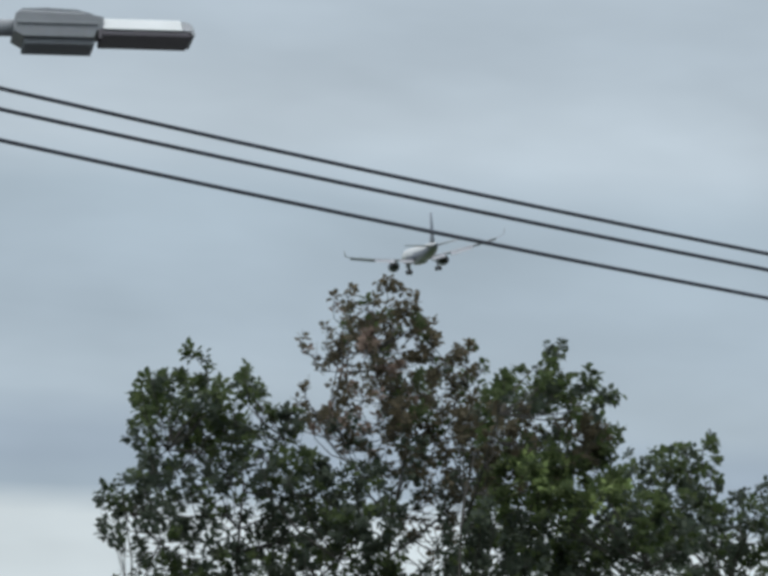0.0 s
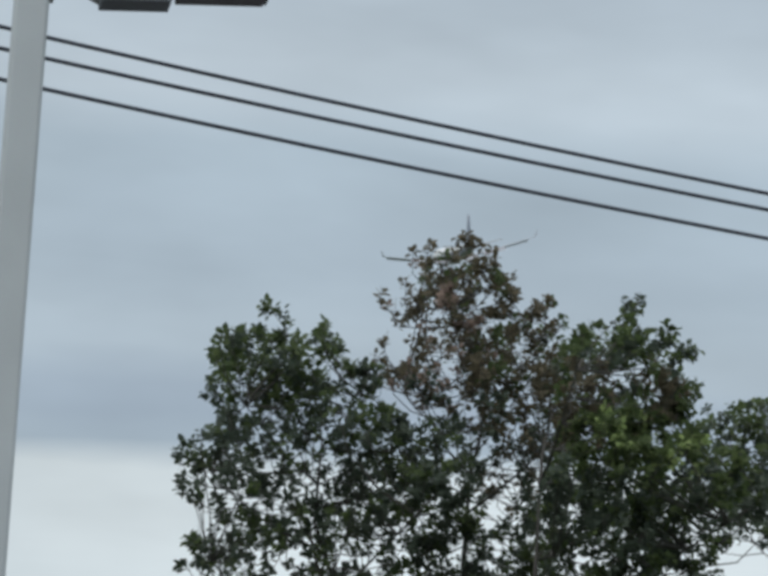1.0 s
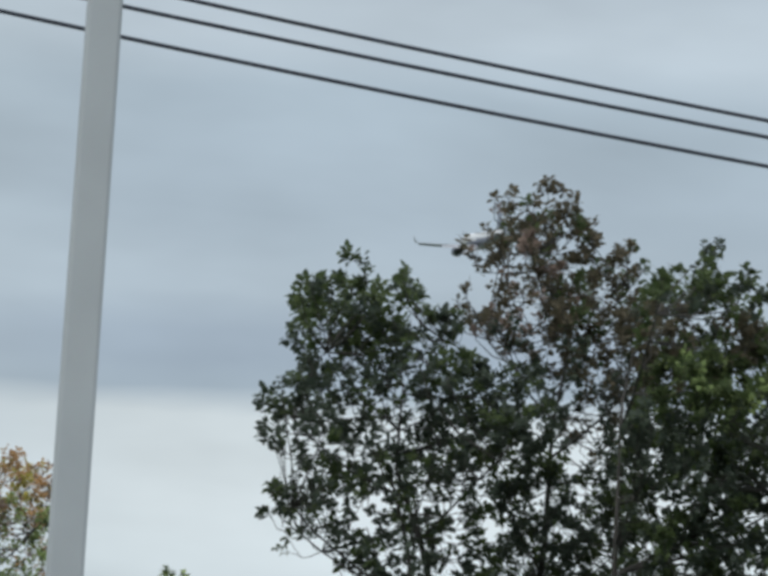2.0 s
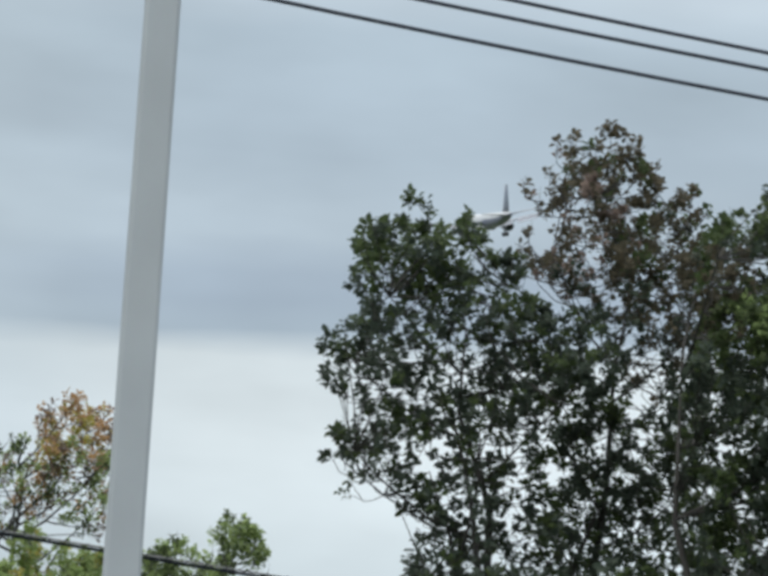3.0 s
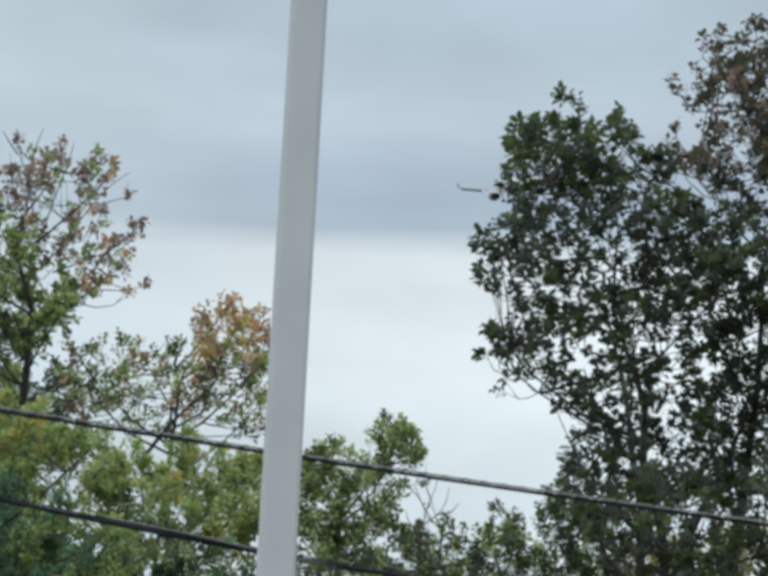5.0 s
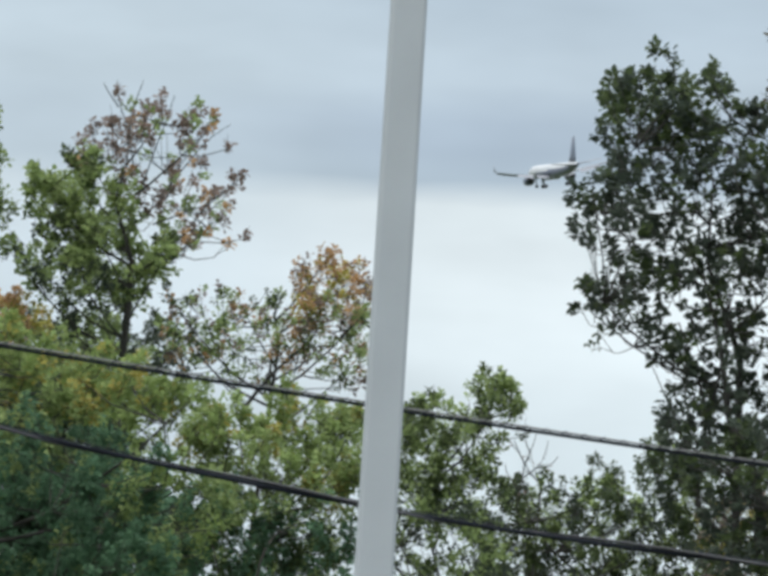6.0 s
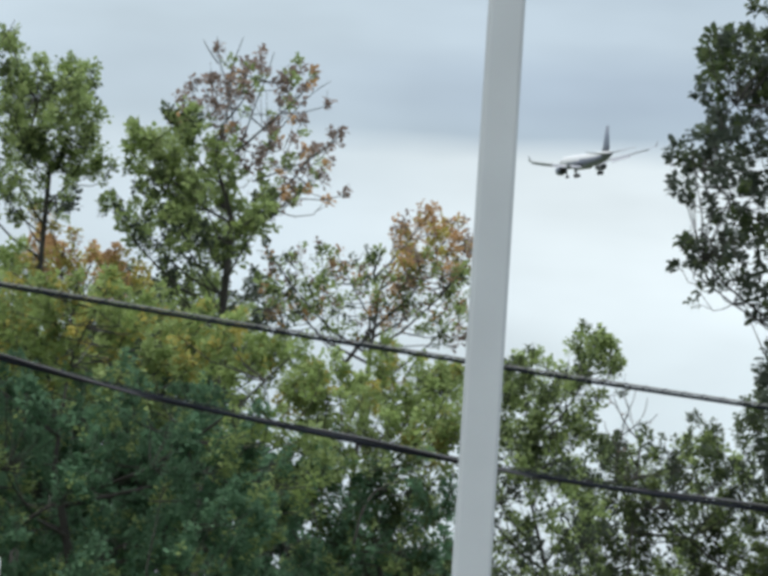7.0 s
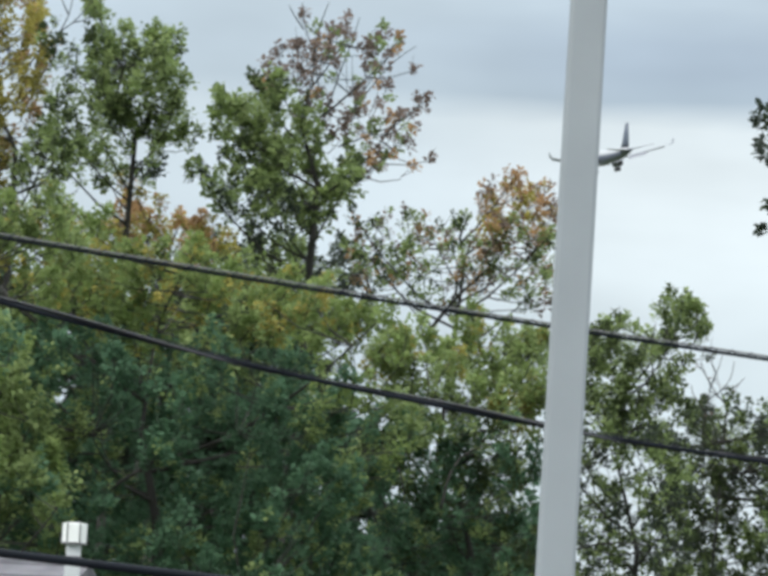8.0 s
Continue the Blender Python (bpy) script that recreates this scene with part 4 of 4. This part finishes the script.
bare_tree = tree("bare leafless sapling among the thicket", (0.25, 106.0), [
], 123, trunk_r=0.025, leaf=0.08, mains=6, depth=0.3, tips=[(0.15, 10.94, 0.14, 0.21, 0.05, "r"), (0.01, 10.65, 0.14, 0.18, 0.05, "r"), (0.36, 10.74, 0.14, 0.18, 0.05, "r"), (0.10, 10.30, 0.14, 0.18, 0.05, "r"), (-0.09, 11.07, 0.09, 0.13, 0.05, "r"), (0.31, 10.38, 0.14, 0.14, 0.3, "h")])
bare_limb(bare_tree, [(-0.25, 0.00, 10.08), (-0.20, 0.00, 10.51), (-0.15, 0.00, 10.80), (-0.06, 0.00, 11.05), (-0.02, 0.00, 11.25)], 0.011, 0.004)
bare_limb(bare_tree, [(-0.19, 0.00, 10.54), (0.00, 0.00, 10.70), (0.11, 0.00, 10.88), (0.15, 0.00, 11.11)], 0.011, 0.004)
bare_limb(bare_tree, [(-0.16, 0.00, 10.72), (-0.26, 0.00, 10.90), (-0.37, 0.00, 11.03)], 0.011, 0.004)
bare_limb(bare_tree, [(-0.23, 0.00, 10.36), (-0.40, 0.00, 10.57), (-0.46, 0.00, 10.74)], 0.011, 0.004)
bare_limb(bare_tree, [(0.00, 0.00, 10.70), (0.18, 0.00, 10.74), (0.31, 0.00, 10.89)], 0.011, 0.004)
bare_limb(bare_tree, [(-0.10, 0.00, 10.91), (-0.19, 0.00, 11.12), (-0.17, 0.00, 11.26)], 0.011, 0.004)


# ---------- lantern and house at the wood's edge ----------
def post_lantern():
    base = new("lamp_post")
    base.location = (-5.53, 65.0, 0.0)
    bm = bmesh.new()
    box(bm, -0.066, -0.066, -0.05, 0.066, 0.066, 5.33, 0.01)
    part("post", bm, PANEL_WHITE, base, "white painted square post")
    bm = bmesh.new()
    box(bm, -0.075, -0.075, 5.33, 0.075, 0.075, 5.355, 0.004)
    part("collar", bm, FASCIA, base)
    lantern = bmesh.new()
    tube(lantern, [(0, 0, 5.46), (0, 0, 5.475)], 0.118, 6)
    lan = part("lantern", lantern, FASCIA, base, "four-sided lantern with opal panes")
    bm = bmesh.new()
    box(bm, -0.062, -0.062, 5.355, 0.062, 0.062, 5.46, 0.004)
    part("neck", bm, PANEL_WHITE, lan)
    for q in range(6):
        m = pose(0, 0, 0, 0, 0, 60 * q)
        bm = bmesh.new()
        box(bm, -0.049, -0.098, 5.475, 0.049, -0.090, 5.64, 0.0, m)
        part("pane", bm, OPAL, lan, "white opal pane")
        bm = bmesh.new()
        tube(bm, [m @ Vector((0.056, -0.097, 5.465)), m @ Vector((0.056, -0.097, 5.645))], 0.0075, 6)
        part("corner_bar", bm, FASCIA, lan)
    bm = bmesh.new()
    loft(bm, [[(r * math.cos(radians(60 * k)), r * math.sin(radians(60 * k)), z) for k in range(6)] for r, z in ((0.112, 5.641), (0.112, 5.648), (0.09, 5.654))])
    part("top_plate", bm, OPAL, lan)
    tagged(base, "white square lamp post with opal glass lantern", "lamp post")


post_lantern()


def house():
    base = new("house")
    base.location = (-10.2, 74.0, -0.16)
    base.rotation_euler = (0, 0, radians(-14))
    bm = bmesh.new()
    box(bm, -4.0, -2.6, -0.1, 4.0, 2.6, 4.45)
    part("wall", bm, SIDING, base, "pale horizontal siding")
    for s in (-1, 1):
        bm = bmesh.new()
        loft(bm, [[(x, s * 3.0, 4.30), (x, 0, 5.80), (x, 0, 5.84), (x, s * 3.0, 4.345)] for x in (-4.3, 4.3)])
        roof = part("roof", bm, ROOF_GREY, base, "grey shingle roof slope")
        rows = 9
        for i in range(rows):
            a, b = i / rows, (i + 1) / rows
            y0, y1 = s * 3.0 * (1 - a), s * 3.0 * (1 - b)
            z0, z1 = 4.35 + 1.5 * a, 4.35 + 1.5 * b
            bm = bmesh.new()
            loft(bm, [[(x, y0, z0), (x, y1, z1), (x, y1, z1 + 0.05), (x, y0, z0 + 0.07)] for x in (-4.3, 4.3)])
            part("shingle_course", bm, ROOF_GREY, roof)
        bm = bmesh.new()
        box(bm, -4.3, s * 3.0 - 0.02, 4.22, 4.3, s * 3.0 + 0.02, 4.40)
        part("fascia", bm, FASCIA, base)
    for s in (-1, 1):
        bm = bmesh.new()
        loft(bm, [[(x, -2.6, 4.44), (x, 2.6, 4.44), (x, 0, 5.76)] for x in (s * 3.95, s * 4.0)])
        part("gable", bm, SIDING, base)
    bm = bmesh.new()
    tube(bm, [(-4.3, 0, 5.88), (4.3, 0, 5.88)], 0.06, 8)
    part("ridge", bm, ROOF_GREY, base)
    tagged(base, "low house with a grey shingled gable roof", "house")


house()


# ---------- the airliner ----------
def wing_section(x, y, z, chord, thick, k=10):
    """A thin closed aerofoil ring, nose first, chord along -x from x."""
    ring = []
    for i in range(k):
        a = 2 * math.pi * i / k
        u = 0.5 * (1 - math.cos(a))
        h = thick * chord * (math.sin(a)) * (1 - 0.6 * u) * 0.9
        ring.append(Vector((x - u * chord, y, z + h)))
    return ring


def airliner():
    base = new("airliner")
    bm = bmesh.new()
    prof = [(25.6, 0.05, -0.7), (25.3, 0.6, -0.65), (24.3, 1.35, -0.45), (22.3, 1.9, -0.2), (19.5, 2.25, 0), (14, 2.34, 0), (0, 2.34, 0), (-10, 2.34, 0),
            (-16, 2.12, 0.2), (-22, 1.6, 0.75), (-26.5, 0.9, 1.25), (-29.2, 0.3, 1.6)]
    loft(bm, [[Vector((x, r * math.cos(2 * math.pi * i / 24), zc + r * 1.04 * math.sin(2 * math.pi * i / 24))) for i in range(24)] for x, r, zc in prof])
    fus = part("fuselage", bm, PLANE_WHITE, base, "white fuselage with belly shade painted dark grey", True)
    # shade under the fuselage is put into a darker paint, rising aft
    fus.data.materials.append(PLANE_BELLY_SHADE)
    for p in fus.data.polygons:
        p.material_index = int(p.center.z < -0.6 + 0.045 * max(0.0, 20 - p.center.x))
    bm = bmesh.new()
    tube(bm, [(9.5, 0, -1.45), (7, 0, -1.55), (-4, 0, -1.55), (-8.5, 0, -1.3)], [0.5, 1.7, 1.7, 0.5], 18)
    part("belly_fairing", bm, PLANE_GREY, fus, "grey belly fairing", True)
    bm = bmesh.new()
    for sgn in (-1, 1):
        for i in range(3):
            a = radians(38 + i * 14)
            box(bm, 23.15 - i * 0.15, sgn * (0.5 + 0.42 * i) - 0.18, 0.75 - 0.22 * i, 23.3 - i * 0.15, sgn * (0.5 + 0.42 * i) + 0.18, 1.15 - 0.2 * i)
    part("windscreen", bm, PLANE_DARK, fus)
    for sgn in (-1, 1):
        bm = bmesh.new()
        loft(bm, [wing_section(9.0, sgn * 2.0, -1.5, 10.5, 0.055), wing_section(4.4, sgn * 8.0, -0.85, 6.9, 0.05),
                  wing_section(-1.6, sgn * 16.5, 0.35, 4.4, 0.045), wing_section(-7.2, sgn * 24.2, 1.75, 2.5, 0.04)])
        wing = part("wing", bm, PLANE_GREY, base, "swept grey wing", True)
        bm = bmesh.new()
        rings = []
        for f, y, z, ch in ((0, 24.2, 1.75, 2.5), (0.35, 24.9, 2.1, 2.1), (0.6, 25.3, 2.7, 1.6), (1.0, 25.5, 4.1, 0.7)):
            x = -7.2 - 2.6 * f
            ring = []
            for i in range(8):
                a = 2 * math.pi * i / 8
                u = 0.5 * (1 - math.cos(a))
                ring.append(Vector((x - u * ch, sgn * (y + 0.07 * math.sin(a)), z + 0.02 * math.sin(a))))
            rings.append(ring)
        loft(bm, rings)
        part("winglet", bm, PLANE_GREY, wing, "upturned winglet", True)
        bm = bmesh.new()
        for y0, y1, x0, x1, z0, z1 in ((2.7, 7.2, -1.6, -2.2, -1.75, -1.2), (9.0, 15.6, -2.9, -5.4, -0.95, 0.0)):
            loft(bm, [[Vector((x0, sgn * y0, z0)), Vector((x0 - 1.9, sgn * y0, z0 - 0.95)), Vector((x0 - 1.8, sgn * y0, z0 - 0.75)), Vector((x0, sgn * y0, z0 + 0.2))],
                      [Vector((x1, sgn * y1, z1)), Vector((x1 - 1.5, sgn * y1, z1 - 0.75)), Vector((x1 - 1.4, sgn * y1, z1 - 0.58)), Vector((x1, sgn * y1, z1 + 0.18))]])
        part("flap", bm, PLANE_GREY, wing, "lowered landing flap")
        bm = bmesh.new()
        loft(bm, [[Vector((x + 0.3, sgn * y, z)), Vector((x + 1.0, sgn * y, z - 0.45)), Vector((x + 0.9, sgn * y, z - 0.55)), Vector((x + 0.15, sgn * y, z - 0.15))]
                  for x, y, z in ((3.5, 9.2, -0.7), (-1.6, 16.5, 0.35), (-6.6, 23.2, 1.55))])
        part("slat", bm, PLANE_BLUE, wing, "dark leading-edge slat")
        # engine
        bm = bmesh.new()
        ringsets = [(7.6, 1.42), (7.3, 1.58), (6.2, 1.70), (4.4, 1.66), (2.6, 1.36), (2.55, 1.2), (4.4, 1.1), (7.0, 1.24), (7.55, 1.36)]
        k = 22
        rows = [[bm.verts.new((x, sgn * 7.9 + r * math.cos(2 * math.pi * i / k), -2.75 + r * math.sin(2 * math.pi * i / k))) for i in range(k)] for x, r in ringsets]
        for a, b in zip(rows, rows[1:] + rows[:1]):
            for i in range(k):
                bm.faces.new((a[i], a[(i + 1) % k], b[(i + 1) % k], b[i]))
        bmesh.ops.recalc_face_normals(bm, faces=bm.faces[:])
        eng = part("engine", bm, PLANE_BLUE, base, "dark blue engine nacelle", True)
        bm = bmesh.new()
        tube(bm, [(6.9, sgn * 7.9, -2.75), (6.2, sgn * 7.9, -2.75), (3.0, sgn * 7.9, -2.75), (1.4, sgn * 7.9, -2.7), (0.2, sgn * 7.9, -2.65)], [0.2, 1.05, 1.0, 0.62, 0.12], 18)
        part("engine_core", bm, PLANE_DARK, eng, "dark metal core and exhaust cone", True)
        bm = bmesh.new()
        loft(bm, [[Vector((6.0, sgn * 7.9 - 0.2, -1.4)), Vector((6.0, sgn * 7.9 + 0.2, -1.4)), Vector((1.2, sgn * 7.9 + 0.2, -1.7)), Vector((1.2, sgn * 7.9 - 0.2, -1.7))],
                  [Vector((4.6, sgn * 7.9 - 0.2, -0.75)), Vector((4.6, sgn * 7.9 + 0.2, -0.75)), Vector((-0.6, sgn * 7.9 + 0.2, -0.95)), Vector((-0.6, sgn * 7.9 - 0.2, -0.95))]])
        part("pylon", bm, PLANE_GREY, eng)
        # tailplane
        bm = bmesh.new()
        loft(bm, [wing_section(-20.8, sgn * 0.8, 1.35, 6.2, 0.07), wing_section(-26.6, sgn * 9.6, 2.45, 2.5, 0.075)])
        part("tailplane", bm, PLANE_GREY, base, "grey tailplane", True)
        # main gear
        bm = bmesh.new()
        tube(bm, [(-1.8, sgn * 4.65, -1.4), (-1.9, sgn * 4.65, -5.25)], [0.34, 0.28], 10)
        tube(bm, [(-1.9, sgn * 4.65, -3.6), (-1.9, sgn * 2.6, -1.9)], [0.12, 0.12], 8)
        tube(bm, [(-3.0, sgn * 4.65, -5.25), (-0.9, sgn * 4.65, -5.2)], [0.14, 0.14], 8)
        gear = part("main_gear", bm, PLANE_GREY, base, "lowered main landing gear leg")
        bm = bmesh.new()
        box(bm, -2.8, sgn * 5.1 - 0.05, -4.0, -0.9, sgn * 5.1 + 0.05, -1.9, 0.03)
        part("gear_door", bm, PLANE_GREY, gear)
        for wx in (-2.7, -1.2):
            for wy in (-0.57, 0.57):
                wheel(gear, wx, sgn * 4.65 + wy, -5.25, 0.70, 0.55)
    bm = bmesh.new()
    tube(bm, [(20.3, 0, -1.9), (20.6, 0, -5.1)], [0.24, 0.18], 10)
    tube(bm, [(20.6, 0, -3.8), (22.0, 0, -2.1)], [0.08, 0.08], 8)
    gear = part("nose_gear", bm, PLANE_GREY, base, "lowered nose landing gear leg")
    for wy in (-0.3, 0.3):
        wheel(gear, 20.6, wy, -5.1, 0.55, 0.36)
    # fin
    bm = bmesh.new()
    rings = []
    for x, z, ch, th in ((-17.6, 2.0, 8.6, 0.42), (-20.2, 4.2, 6.7, 0.34), (-25.8, 11.4, 3.0, 0.16)):
        ring = []
        for i in range(12):
            a = 2 * math.pi * i / 12
            u = 0.5 * (1 - math.cos(a))
            ring.append(Vector((x - u * ch, th * math.sin(a) * (1 - 0.5 * u), z)))
        rings.append(ring)
    loft(bm, rings)
    part("fin", bm, PLANE_BLUE, base, "dark blue tail fin", True)
    return tagged(base, "white twin-engine airliner with landing gear down, flying away", "airliner")


def wheel(gear, x, y, z, r, w):
    bm = bmesh.new()
    tube(bm, [(x, y - w / 2, z), (x, y - w * 0.4, z), (x, y + w * 0.4, z), (x, y + w / 2, z)], [r * 0.8, r, r, r * 0.8], 18)
    part("wheel", bm, RUBBER, gear, "black twin tyre", True)


plane = airliner()


# ---------- what moves ----------
def attitude(x, y, z, heading, climb, bank):
    """Nose along +x of its own space; heading counter-clockwise from +x, bank to the left negative."""
    return Matrix.Translation((x, y, z)) @ pose(0, 0, 0, 0, 0, heading) @ pose(0, 0, 0, 0, -climb, 0) @ pose(0, 0, 0, bank, 0, 0)


def sway(thing, rows):
    """A tree that leans a fraction of a degree in the wind, about its foot."""
    p = thing.location.copy()
    walk(thing, [(t, pose(p.x, p.y, p.z, 0, lean, 0)) for t, lean in rows])


def motions():
    sway(green_tree, [(0, 0.0), (1.0, 0.02), (1.7, 0.05), (3.0, 0.15), (3.5, 0.36), (4.0, 0.32), (4.2, 0.27), (5.5, -0.10), (6.0, -0.24), (6.5, -0.30), (7.0, -0.27), (8.0, -0.20)])
    sway(brown_tree, [(0, 0.0), (1.0, 0.05), (1.7, 0.14), (3.0, 0.22), (3.5, 0.18), (4.0, 0.22), (4.2, 0.15), (5.5, -0.10), (6.5, -0.13), (8.0, -0.08)])
    walk(plane, [
        (0.0, attitude(104.98, 2243.9, 362.49, 97.5, 5.4, -13.3)),
        (1.0, attitude(94.86, 2307.9, 357.38, 100.5, 5.4, -13.1)),
        (3.5, attitude(57.71, 2467.4, 346.24, 104.4, 5.2, -12.6)),
        (5.5, attitude(17.42, 2594.5, 337.37, 107.5, 4.3, -12.3)),
        (6.5, attitude(-5.71, 2657.9, 332.33, 109.3, 3.2, -12.1)),
        (7.4, attitude(-28.00, 2714.9, 326.84, 111.9, 1.9, -11.9)),
        (8.0, attitude(-43.56, 2752.6, 323.14, 113.3, 1.5, -11.8)),
    ])


motions()
